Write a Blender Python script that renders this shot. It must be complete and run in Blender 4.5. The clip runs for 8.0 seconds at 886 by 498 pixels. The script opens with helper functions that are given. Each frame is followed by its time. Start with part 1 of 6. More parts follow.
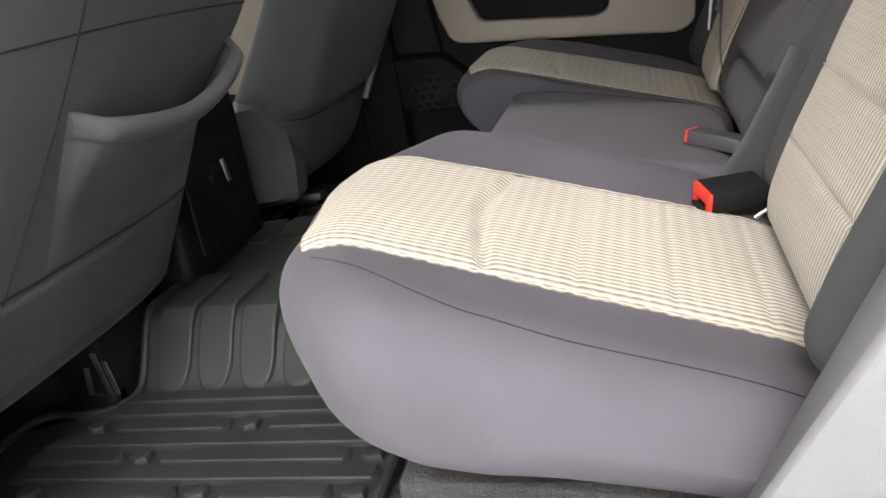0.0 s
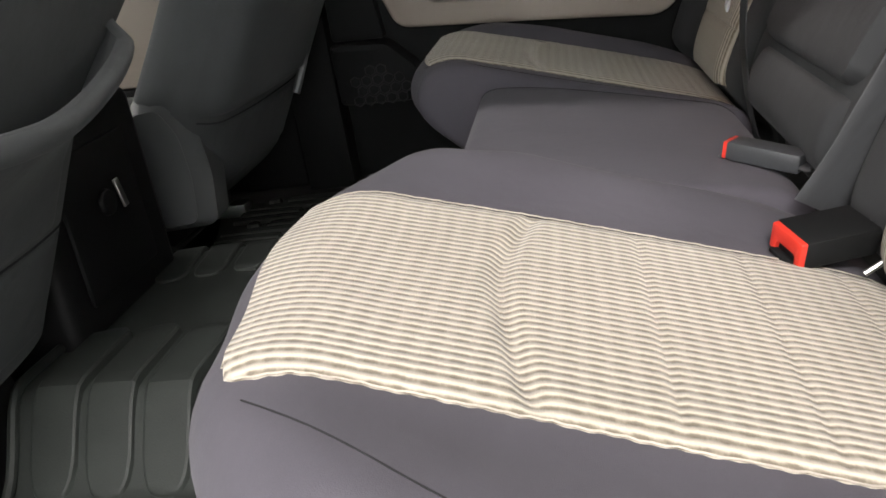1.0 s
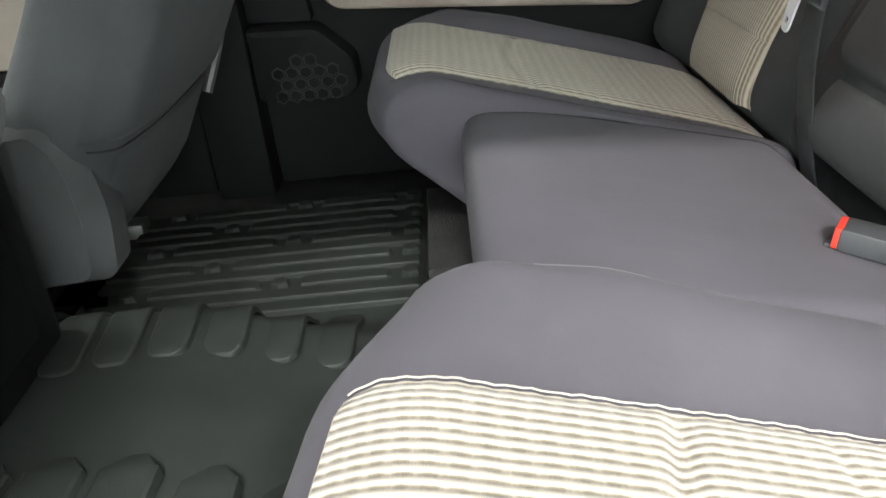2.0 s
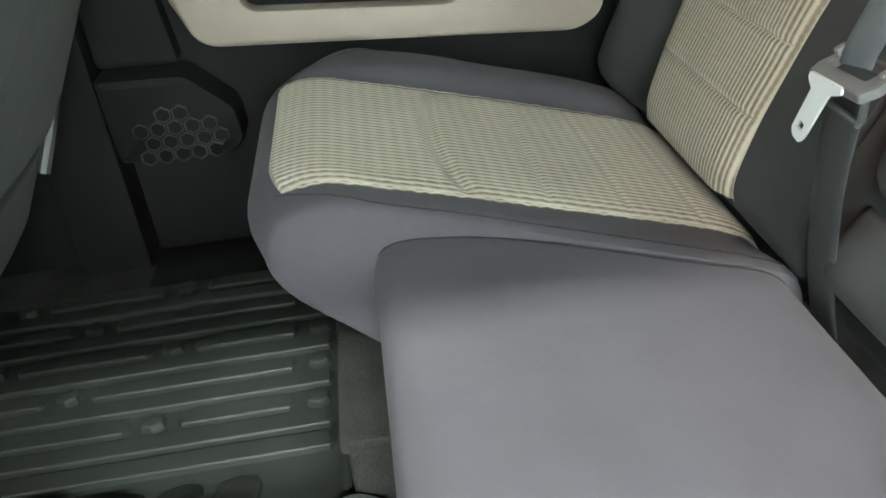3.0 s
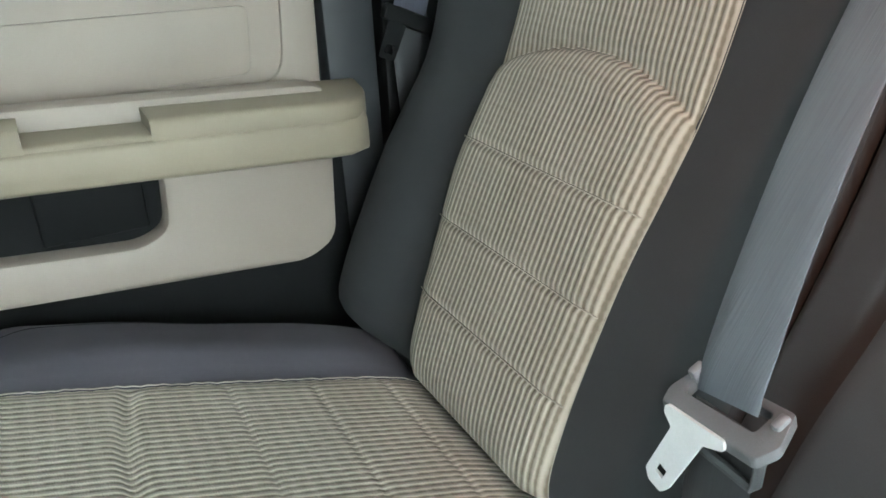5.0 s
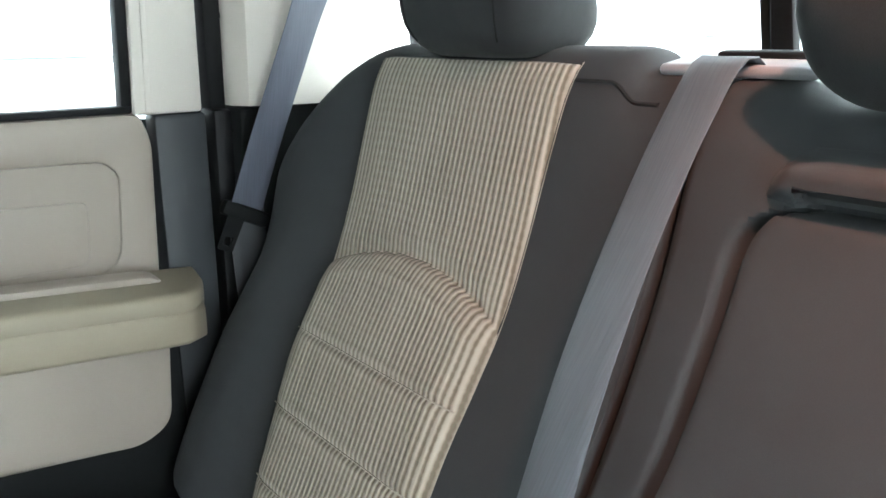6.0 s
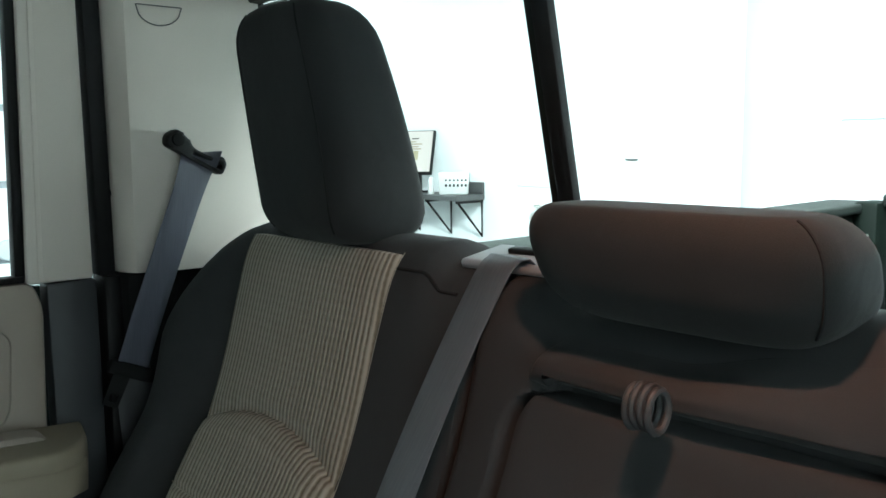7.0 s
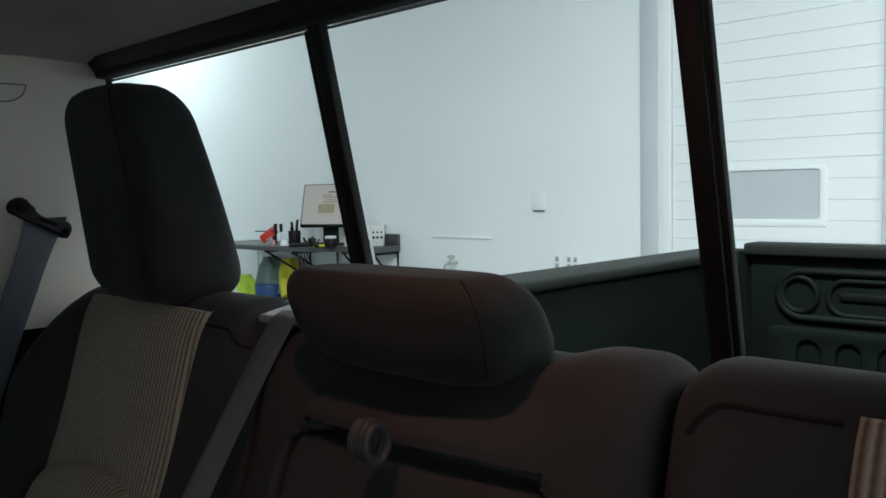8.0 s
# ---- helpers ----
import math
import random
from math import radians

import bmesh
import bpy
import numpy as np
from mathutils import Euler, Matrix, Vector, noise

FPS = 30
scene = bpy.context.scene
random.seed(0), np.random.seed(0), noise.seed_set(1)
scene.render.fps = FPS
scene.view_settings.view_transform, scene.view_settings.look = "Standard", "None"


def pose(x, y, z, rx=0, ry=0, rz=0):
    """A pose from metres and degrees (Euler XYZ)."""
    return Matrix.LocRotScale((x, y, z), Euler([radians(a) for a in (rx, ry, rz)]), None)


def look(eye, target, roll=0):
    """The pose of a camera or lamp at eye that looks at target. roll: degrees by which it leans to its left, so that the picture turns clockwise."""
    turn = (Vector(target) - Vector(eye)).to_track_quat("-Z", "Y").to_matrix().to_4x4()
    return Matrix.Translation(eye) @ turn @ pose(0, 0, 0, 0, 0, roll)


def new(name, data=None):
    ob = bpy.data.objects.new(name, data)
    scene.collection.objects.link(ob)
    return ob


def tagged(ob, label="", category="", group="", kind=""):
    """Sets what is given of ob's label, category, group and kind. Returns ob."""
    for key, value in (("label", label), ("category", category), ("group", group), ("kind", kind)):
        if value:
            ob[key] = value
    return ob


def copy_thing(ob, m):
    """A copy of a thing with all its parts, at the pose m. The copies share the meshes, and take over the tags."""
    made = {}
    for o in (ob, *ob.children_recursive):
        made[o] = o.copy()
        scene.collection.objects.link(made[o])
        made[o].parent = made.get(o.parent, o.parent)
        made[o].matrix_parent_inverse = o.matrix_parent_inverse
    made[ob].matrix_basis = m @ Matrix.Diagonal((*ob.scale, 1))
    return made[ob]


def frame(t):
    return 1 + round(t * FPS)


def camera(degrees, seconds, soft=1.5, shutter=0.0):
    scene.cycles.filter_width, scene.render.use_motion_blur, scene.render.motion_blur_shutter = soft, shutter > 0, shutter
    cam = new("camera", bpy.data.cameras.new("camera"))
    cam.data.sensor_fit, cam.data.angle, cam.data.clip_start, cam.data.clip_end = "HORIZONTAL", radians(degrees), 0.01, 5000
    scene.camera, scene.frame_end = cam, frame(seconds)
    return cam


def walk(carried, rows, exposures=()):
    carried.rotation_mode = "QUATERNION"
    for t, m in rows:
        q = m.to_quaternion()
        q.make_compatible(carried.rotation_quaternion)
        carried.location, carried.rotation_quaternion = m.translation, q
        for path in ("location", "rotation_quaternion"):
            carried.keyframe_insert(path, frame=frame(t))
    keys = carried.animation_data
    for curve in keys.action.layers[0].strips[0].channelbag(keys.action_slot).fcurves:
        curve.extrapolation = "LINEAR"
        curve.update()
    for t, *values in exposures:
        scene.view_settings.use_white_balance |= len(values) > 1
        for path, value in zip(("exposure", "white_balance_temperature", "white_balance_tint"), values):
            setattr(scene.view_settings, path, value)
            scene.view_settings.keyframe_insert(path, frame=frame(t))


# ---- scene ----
cam = camera(56.4, 8.0, 1.6)

PATH = [
    (0, (0.373, -1.167, 0.511), (-0.133, 0.648, -0.158), -9.9),
    (0.5, (0.311, -1.064, 0.498), (-0.128, 0.758, -0.201), -9.5),
    (1, (0.268, -0.907, 0.494), (-0.067, 0.922, -0.241), -9.4),
    (1.2, (0.248, -0.86, 0.5), (-0.044, 0.966, -0.263), -9.1),
    (2.3, (0.118, -0.541, 0.566), (0.118, 1.222, -0.378), -6.4),
    (2.5, (0.141, -0.477, 0.585), (0.163, 1.266, -0.396), -6.9),
    (3, (0.161, -0.345, 0.61), (0.273, 1.365, -0.422), -6.6),
    (3.5, (0.166, -0.264, 0.624), (0.388, 1.414, -0.442), -6.1),
    (4, (0.168, -0.188, 0.645), (0.563, 1.522, -0.314), -5.5),
    (4.2, (0.182, -0.158, 0.645), (0.642, 1.554, -0.282), -5.3),
    (5.3, (0.211, -0.076, 0.655), (1.165, 1.51, -0.103), -2.1),
    (5.5, (0.2, -0.085, 0.677), (1.248, 1.466, -0.028), -1.2),
    (6, (0.201, -0.133, 0.718), (1.382, 1.397, 0.205), -0.5),
    (6.5, (0.217, -0.188, 0.746), (1.46, 1.334, 0.371), -0.5),
    (7, (0.222, -0.269, 0.793), (1.531, 1.221, 0.539), -0.7),
    (7.5, (0.237, -0.347, 0.808), (1.613, 1.096, 0.657), -0.9),
    (8, (0.255, -0.429, 0.808), (1.693, 0.954, 0.672), -1.2),
]
EXPOSURES = [(0, 1.36, 7100, 23), (1.2, 1.08, 7100, 24), (2.5, 2.65, 6750, 10), (3.5, 2.68, 6900, 5), (4.2, 2.6, 6800, 4), (5.5, 2.88, 6150, 13), (6.0, 2.7, 6250, 13), (6.5, 2.1, 6200, 10), (7.0, 0.85, 6150, 4), (7.5, -0.3, 6450, 15), (8.0, -0.75, 6350, 14)]
walk(cam, [(t, look(eye, target, roll)) for t, eye, target, roll in PATH], EXPOSURES)

# ---- light ----
world = bpy.data.worlds.new("world")
scene.world = world
world.use_nodes = True
world.node_tree.nodes["Background"].inputs[0].default_value = (0.75, 0.85, 0.9, 1)
world.node_tree.nodes["Background"].inputs[1].default_value = 0.02


def strip_lamp(x, y, z, sx, sy, watts, colour):
    data = bpy.data.lights.new("ceiling_lamp", "AREA")
    data.shape, data.size, data.size_y, data.energy, data.color = "RECTANGLE", sx, sy, watts, colour
    ob = new("ceiling_lamp", data)
    ob.matrix_basis = pose(x, y, z)
    return ob


COOL = (0.93, 1.0, 0.99)
LAMP_Z = 3.70
LAMPS = [(-2.6, -4.35), (0.9, -4.35), (-5.4, 1.2), (0.55, 0.0), (3.9, 8.6)]
for lx, ly in LAMPS:
    strip_lamp(lx, ly, LAMP_Z - 0.07, 0.22 if lx == 0.55 else 2.4, 2.4 if lx == 0.55 else 0.22, {0.55: 760, 3.9: 140, -5.4: 40, -2.6: 130}.get(lx, 320), COOL)
# the cab's own dome lamp
dome = bpy.data.lights.new("dome_lamp", "AREA")
dome.shape, dome.size, dome.energy, dome.color = "DISK", 0.035, 0.85, (1.0, 0.48, 0.32)
dome.spread = radians(104)
dome_ob = new("dome_lamp", dome)
dome_ob.matrix_basis = look((0.48, -0.08, 0.990), (0.71, -0.02, 0.71))


# ---- materials ----
def nodes_of(name):
    m = bpy.data.materials.new(name)
    m.use_nodes = True
    nt = m.node_tree
    return m, nt, nt.nodes["Principled BSDF"]


def add(nt, kind, **inputs):
    n = nt.nodes.new(kind)
    for key, value in inputs.items():
        n.inputs[key.replace("_", " ")].default_value = value
    return n


def noise_at(nt, scale, detail=4.0, rough=0.55, stretch=None):
    co = nt.nodes.new("ShaderNodeTexCoord")
    n = add(nt, "ShaderNodeTexNoise", Scale=scale, Detail=detail, Roughness=rough)
    if stretch:
        mp = nt.nodes.new("ShaderNodeMapping")
        mp.inputs["Scale"].default_value = stretch
        nt.links.new(co.outputs["Object"], mp.inputs["Vector"])
        nt.links.new(mp.outputs["Vector"], n.inputs["Vector"])
    else:
        nt.links.new(co.outputs["Object"], n.inputs["Vector"])
    return n


def ramp(nt, src, stops):
    r = nt.nodes.new("ShaderNodeValToRGB")
    els = r.color_ramp.elements
    els[0].position, els[0].color = stops[0][0], (*stops[0][1], 1)
    els[1].position, els[1].color = stops[-1][0], (*stops[-1][1], 1)
    for p, c in stops[1:-1]:
        e = els.new(p)
        e.color = (*c, 1)
    nt.links.new(src, r.inputs[0])
    return r


def shade(c, f):
    return tuple(min(1.0, v * f) for v in c)


def surface(name, colour, rough=0.6, grain=900.0, bump=0.15, blotch=9.0, vary=0.12, metal=0.0, spec=0.5, sheen=0.0, dist=0.0006, stretch=None, wrinkle=0.0):
    """A plain surface: colour drifting at two scales, fine relief, uneven gloss."""
    m, nt, b = nodes_of(name)
    big = noise_at(nt, blotch, 3.0)
    fine = noise_at(nt, grain, 2.0, 0.6, stretch)
    r1 = ramp(nt, big.outputs["Fac"], [(0.3, shade(colour, 1 - vary)), (0.7, shade(colour, 1 + vary))])
    mix = add(nt, "ShaderNodeMixRGB")
    mix.blend_type = "MULTIPLY"
    mix.inputs[0].default_value = 1.0
    r2 = ramp(nt, fine.outputs["Fac"], [(0.3, (1 - vary,) * 3), (0.7, (1.0,) * 3)])
    nt.links.new(r1.outputs[0], mix.inputs[1])
    nt.links.new(r2.outputs[0], mix.inputs[2])
    nt.links.new(mix.outputs[0], b.inputs["Base Color"])
    rr = add(nt, "ShaderNodeMapRange", To_Min=max(0.02, rough - 0.08), To_Max=min(1.0, rough + 0.08))
    nt.links.new(big.outputs["Fac"], rr.inputs["Value"])
    nt.links.new(rr.outputs[0], b.inputs["Roughness"])
    b.inputs["Metallic"].default_value = metal
    b.inputs["Specular IOR Level"].default_value = spec
    if sheen:
        b.inputs["Sheen Weight"].default_value = sheen
        b.inputs["Sheen Roughness"].default_value = 0.5
    if bump:
        bp = add(nt, "ShaderNodeBump", Strength=bump, Distance=dist)
        nt.links.new(fine.outputs["Fac"], bp.inputs["Height"])
        nt.links.new(bp.outputs[0], b.inputs["Normal"])
        if wrinkle:
            soft = noise_at(nt, 17.0, 3.0, 0.5)
            sag = add(nt, "ShaderNodeBump", Strength=wrinkle, Distance=0.012)
            nt.links.new(soft.outputs["Fac"], sag.inputs["Height"])
            nt.links.new(sag.outputs[0], bp.inputs["Normal"])
    return m


def striped(name, axis, period, light, mid, dark, picks=1.0):
    """Corded weave: raised cords that run across one axis, broken into small picks along the other."""
    m, nt, b = nodes_of(name)
    co = nt.nodes.new("ShaderNodeTexCoord")
    sep = nt.nodes.new("ShaderNodeSeparateXYZ")
    nt.links.new(co.outputs["Object"], sep.inputs[0])
    warp = noise_at(nt, 14.0, 2.0)
    wa = add(nt, "ShaderNodeMath")
    wa.operation = "MULTIPLY_ADD"
    wa.inputs[1].default_value = 0.0016
    nt.links.new(warp.outputs["Fac"], wa.inputs[0])
    nt.links.new(sep.outputs[axis], wa.inputs[2])
    k = add(nt, "ShaderNodeMath")
    k.operation = "MULTIPLY"
    k.inputs[1].default_value = 2 * math.pi / period
    nt.links.new(wa.outputs[0], k.inputs[0])
    s = nt.nodes.new("ShaderNodeMath")
    s.operation = "SINE"
    nt.links.new(k.outputs[0], s.inputs[0])
    half = add(nt, "ShaderNodeMath")
    half.operation = "MULTIPLY_ADD"
    half.inputs[1].default_value, half.inputs[2].default_value = 0.5, 0.5
    nt.links.new(s.outputs[0], half.inputs[0])
    # picks of thread along the cord
    pick = noise_at(nt, 1.0, 2.0, 0.6, (420, 160, 420) if axis == "Y" else (160, 420, 420))
    run = nt.nodes.new("ShaderNodeVectorMath")
    run.operation = "DOT_PRODUCT"
    run.inputs[1].default_value = (0.9 * 2 * math.pi / 0.0092, 0.0, 0.75 * 2 * math.pi / 0.0092)
    nt.links.new(co.outputs["Object"], run.inputs[0])
    beat = nt.nodes.new("ShaderNodeMath")
    beat.operation = "SINE"
    nt.links.new(run.outputs["Value"], beat.inputs[0])
    mixh = add(nt, "ShaderNodeMath")
    mixh.operation = "MULTIPLY_ADD"
    mixh.inputs[1].default_value = 0.45 * picks
    nt.links.new(pick.outputs["Fac"], mixh.inputs[0])
    nt.links.new(half.outputs[0], mixh.inputs[2])
    gap = add(nt, "ShaderNodeMath")
    gap.operation = "MULTIPLY_ADD"
    gap.inputs[1].default_value, gap.inputs[2].default_value = -0.10 * picks, 0.12 * picks
    nt.links.new(half.outputs[0], gap.inputs[0])
    dash = nt.nodes.new("ShaderNodeMath")
    dash.operation = "MULTIPLY"
    nt.links.new(beat.outputs[0], dash.inputs[0])
    nt.links.new(gap.outputs[0], dash.inputs[1])
    woven = nt.nodes.new("ShaderNodeMath")
    woven.operation = "ADD"
    nt.links.new(dash.outputs[0], woven.inputs[0])
    nt.links.new(mixh.outputs[0], woven.inputs[1])
    r = ramp(nt, woven.outputs[0], [(0.22, dark), (0.55, mid), (0.88, light), (1.0, shade(light, 1.05))])
    big = noise_at(nt, 5.0, 3.0)
    r2 = ramp(nt, big.outputs["Fac"], [(0.3, (0.9, 0.9, 0.88)), (0.7, (1.0, 1.0, 1.0))])
    mix = add(nt, "ShaderNodeMixRGB")
    mix.blend_type = "MULTIPLY"
    mix.inputs[0].default_value = 1.0
    nt.links.new(r.outputs[0], mix.inputs[1])
    nt.links.new(r2.outputs[0], mix.inputs[2])
    nt.links.new(mix.outputs[0], b.inputs["Base Color"])
    b.inputs["Roughness"].default_value = 0.85
    b.inputs["Specular IOR Level"].default_value = 0.25
    b.inputs["Sheen Weight"].default_value = 0.15
    bp = add(nt, "ShaderNodeBump", Strength=0.75, Distance=0.0014)
    nt.links.new(mixh.outputs[0], bp.inputs["Height"])
    nt.links.new(bp.outputs[0], b.inputs["Normal"])
    return m


def webbing(name, colour, along):
    """Seat-belt weave: fine ribs along the strap."""
    m, nt, b = nodes_of(name)
    ribs = noise_at(nt, 1.0, 1.0, 0.5, along)
    big = noise_at(nt, 20.0, 2.0)
    r = ramp(nt, ribs.outputs["Fac"], [(0.3, shade(colour, 0.88)), (0.7, shade(colour, 1.06))])
    nt.links.new(r.outputs[0], b.inputs["Base Color"])
    rr = add(nt, "ShaderNodeMapRange", To_Min=0.45, To_Max=0.6)
    nt.links.new(big.outputs["Fac"], rr.inputs["Value"])
    nt.links.new(rr.outputs[0], b.inputs["Roughness"])
    bp = add(nt, "ShaderNodeBump", Strength=0.4, Distance=0.0006)
    nt.links.new(ribs.outputs["Fac"], bp.inputs["Height"])
    nt.links.new(bp.outputs[0], b.inputs["Normal"])
    return m


def glass(name, tint=(0.93, 0.97, 0.95)):
    m, nt, b = nodes_of(name)
    b.inputs["Base Color"].default_value = (*tint, 1)
    b.inputs["Roughness"].default_value = 0.0
    b.inputs["IOR"].default_value = 1.02
    b.inputs["Transmission Weight"].default_value = 1.0
    return m


def glowing(name, colour, strength):
    m, nt, b = nodes_of(name)
    b.inputs["Base Color"].default_value = (*colour, 1)
    b.inputs["Emission Color"].default_value = (*colour, 1)
    b.inputs["Emission Strength"].default_value = strength
    return m


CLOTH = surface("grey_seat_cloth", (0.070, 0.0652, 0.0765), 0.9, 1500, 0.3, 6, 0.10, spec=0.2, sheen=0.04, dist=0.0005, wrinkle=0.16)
# the seat cloth again for backrests, their shade put into a darker colour
CLOTH_BACK_SHADED = surface("shaded_seat_cloth", (0.0385, 0.0408, 0.0422), 0.9, 1500, 0.3, 6, 0.12, spec=0.2, sheen=0.04, dist=0.0005, wrinkle=0.16)
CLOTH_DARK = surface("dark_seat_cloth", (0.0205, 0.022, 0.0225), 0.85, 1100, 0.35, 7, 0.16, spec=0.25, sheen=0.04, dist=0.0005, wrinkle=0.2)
CLOTH_FRONT = surface("front_seat_cloth", (0.050, 0.0542, 0.0552), 0.75, 1100, 0.35, 7, 0.16, spec=0.3, sheen=0.04, dist=0.0005, wrinkle=0.2)
CORD = striped("beige_corded_cloth", "Y", 0.0074, (0.41, 0.368, 0.305), (0.295, 0.259, 0.208), (0.145, 0.123, 0.093))
CORD_BACK = striped("beige_corded_back_cloth", "Y", 0.0069, (0.41, 0.368, 0.305), (0.325, 0.286, 0.230), (0.175, 0.150, 0.112), 0.6)
CORD_EDGE = surface("beige_stitching", (0.40, 0.365, 0.305), 0.85, 700, 0.4, 30, 0.15, spec=0.2)
SEAM = surface("grey_seam_thread", (0.018, 0.018, 0.019), 0.9, 900, 0.3, 30, 0.15, spec=0.2)
BEIGE = surface("beige_door_plastic", (0.312, 0.263, 0.222), 0.5, 1100, 0.22, 5, 0.05, spec=0.4, dist=0.0004)
ARM_BEIGE = surface("beige_armrest_vinyl", (0.285, 0.242, 0.178), 0.55, 1100, 0.25, 5, 0.06, spec=0.35, dist=0.0004)
PILLAR = surface("beige_pillar_trim", (0.64, 0.59, 0.53), 0.65, 1000, 0.2, 5, 0.05, spec=0.3, dist=0.0004)
GREY = surface("dark_grey_plastic", (0.0082, 0.0088, 0.0090), 0.7, 1000, 0.3, 8, 0.16, spec=0.14, dist=0.0005)
GRILLE = surface("grille_plastic", (0.022, 0.023, 0.024), 0.55, 1000, 0.3, 8, 0.1, spec=0.4)
SLATE = surface("slate_plastic", (0.070, 0.074, 0.075), 0.45, 1000, 0.3, 8, 0.1, spec=0.45, dist=0.0005)
EDGE_GREY = surface("edge_trim_plastic", (0.040, 0.043, 0.046), 0.5, 1000, 0.3, 8, 0.1, spec=0.4, dist=0.0005)
LIGHT_GREY = surface("light_grey_plastic", (0.17, 0.17, 0.178), 0.5, 900, 0.25, 8, 0.08, spec=0.4, dist=0.0005)
BEZEL = surface("pale_grey_plastic", (0.28, 0.285, 0.30), 0.4, 900, 0.2, 8, 0.06, spec=0.45, dist=0.0004)
BLACK = surface("black_plastic", (0.006, 0.006, 0.0065), 0.5, 900, 0.2, 12, 0.2, spec=0.25)
SEAL = surface("black_rubber_seal", (0.006, 0.006, 0.0065), 0.6, 600, 0.2, 12, 0.2, spec=0.25)
RUBBER = surface("black_rubber_mat", (0.0225, 0.0265, 0.0238), 0.60, 700, 0.35, 10, 0.2, spec=0.26, dist=0.0008)
CARPET = surface("dark_grey_carpet", (0.038, 0.038, 0.037), 1.0, 420, 1.0, 14, 0.3, spec=0.1, dist=0.003)
HEADLINER = surface("grey_headliner", (0.36, 0.35, 0.33), 0.95, 800, 0.4, 5, 0.05, spec=0.15)
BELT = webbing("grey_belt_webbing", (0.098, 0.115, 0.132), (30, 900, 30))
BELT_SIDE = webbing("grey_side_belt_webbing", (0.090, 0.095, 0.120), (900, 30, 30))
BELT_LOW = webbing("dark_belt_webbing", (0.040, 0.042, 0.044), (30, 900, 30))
STEEL = surface("brushed_steel", (0.62, 0.62, 0.60), 0.32, 500, 0.1, 20, 0.08, metal=1.0)
BLADE = surface("pale_plated_steel", (0.72, 0.73, 0.73), 0.34, 500, 0.1, 20, 0.06, metal=0.1)
RED = surface("red_plastic", (0.62, 0.035, 0.02), 0.4, 600, 0.1, 20, 0.06, spec=0.5)
GLASS = glass("window_glass")
BEDLINER = surface("dark_green_bed_paint", (0.0032, 0.0058, 0.0044), 0.6, 300, 0.3, 4, 0.15, spec=0.09, dist=0.002)
RAILCAP = surface("grey_rail_cap", (0.0105, 0.0135, 0.0120), 0.6, 400, 0.3, 4, 0.12, spec=0.18)
WALL_WHITE = surface("white_wall_paint", (0.78, 0.83, 0.84), 0.7, 60, 0.05, 0.9, 0.02, spec=0.3, dist=0.002)
PANEL_WHITE = surface("white_door_enamel", (0.78, 0.82, 0.83), 0.4, 80, 0.1, 1.2, 0.02, spec=0.45)
TRIM_GREY = surface("pale_grey_trim", (0.50, 0.55, 0.58), 0.5, 60, 0.1, 1.5, 0.04)
CONCRETE = surface("grey_concrete_floor", (0.16, 0.16, 0.155), 0.55, 30, 0.3, 1.1, 0.15, dist=0.003)
PAINT = surface("dark_truck_paint", (0.02, 0.03, 0.028), 0.25, 300, 0.05, 4, 0.1)
GLOW = glowing("lamp_diffuser", (0.95, 1.0, 0.99), 6.0)


# ---- mesh tools ----
def place(ob, parent):
    if parent is not None:
        ob.parent = parent
        if parent.type == "EMPTY":
            ob.matrix_parent_inverse = Matrix.Translation(-parent.location)
    return ob


def part(name, bm, material, parent=None, label="", smooth=True, angle=40):
    """Links a bmesh, given in world places, as one mesh object."""
    bmesh.ops.recalc_face_normals(bm, faces=bm.faces)
    me = bpy.data.meshes.new(name)
    bm.to_mesh(me)
    bm.free()
    me.materials.append(material)
    if smooth:
        me.polygons.foreach_set("use_smooth", [True] * len(me.polygons))
        me.set_sharp_from_angle(angle=radians(angle))
    ob = place(new(name, me), parent)
    if label:
        tagged(ob, label)
    return ob


def thing(name, at, label, category, group="", kind=""):
    ob = new(name)
    ob.empty_display_size = 0.05
    ob.location = at
    return tagged(ob, label, category, group, kind)


def blend(a, b, t):
    t = max(0.0, min(1.0, (t - a) / (b - a)))
    return t * t * (3 - 2 * t)


def soft_edge(d, r):
    k = max(0.0, 1 - d / r)
    return math.sqrt(max(0.0, 1 - k * k))


def catmull(p0, p1, p2, p3, t):
    return 0.5 * (2 * p1 + (p2 - p0) * t + (2 * p0 - 5 * p1 + 4 * p2 - p3) * t * t + (3 * p1 - p0 - 3 * p2 + p3) * t ** 3)


def spline(points, n, closed=False):
    """n points at even spacing along a smooth curve through the given ones."""
    p = [np.array(q, float) for q in points]
    m = len(p)
    dense = []
    spans = m if closed else m - 1
    for i in range(spans):
        a, b, c, d = (p[(i - 1) % m], p[i], p[(i + 1) % m], p[(i + 2) % m]) if closed else (
            p[max(i - 1, 0)], p[i], p[i + 1], p[min(i + 2, m - 1)])
        dense += [catmull(a, b, c, d, k / 16) for k in range(16)]
    dense.append(p[0] if closed else p[-1])
    dense = np.array(dense)
    run = np.concatenate([[0], np.cumsum(np.linalg.norm(np.diff(dense, axis=0), axis=1))])
    want = np.linspace(0, run[-1], n, endpoint=not closed)
    return np.array([[np.interp(w, run, dense[:, k]) for k in range(dense.shape[1])] for w in want])


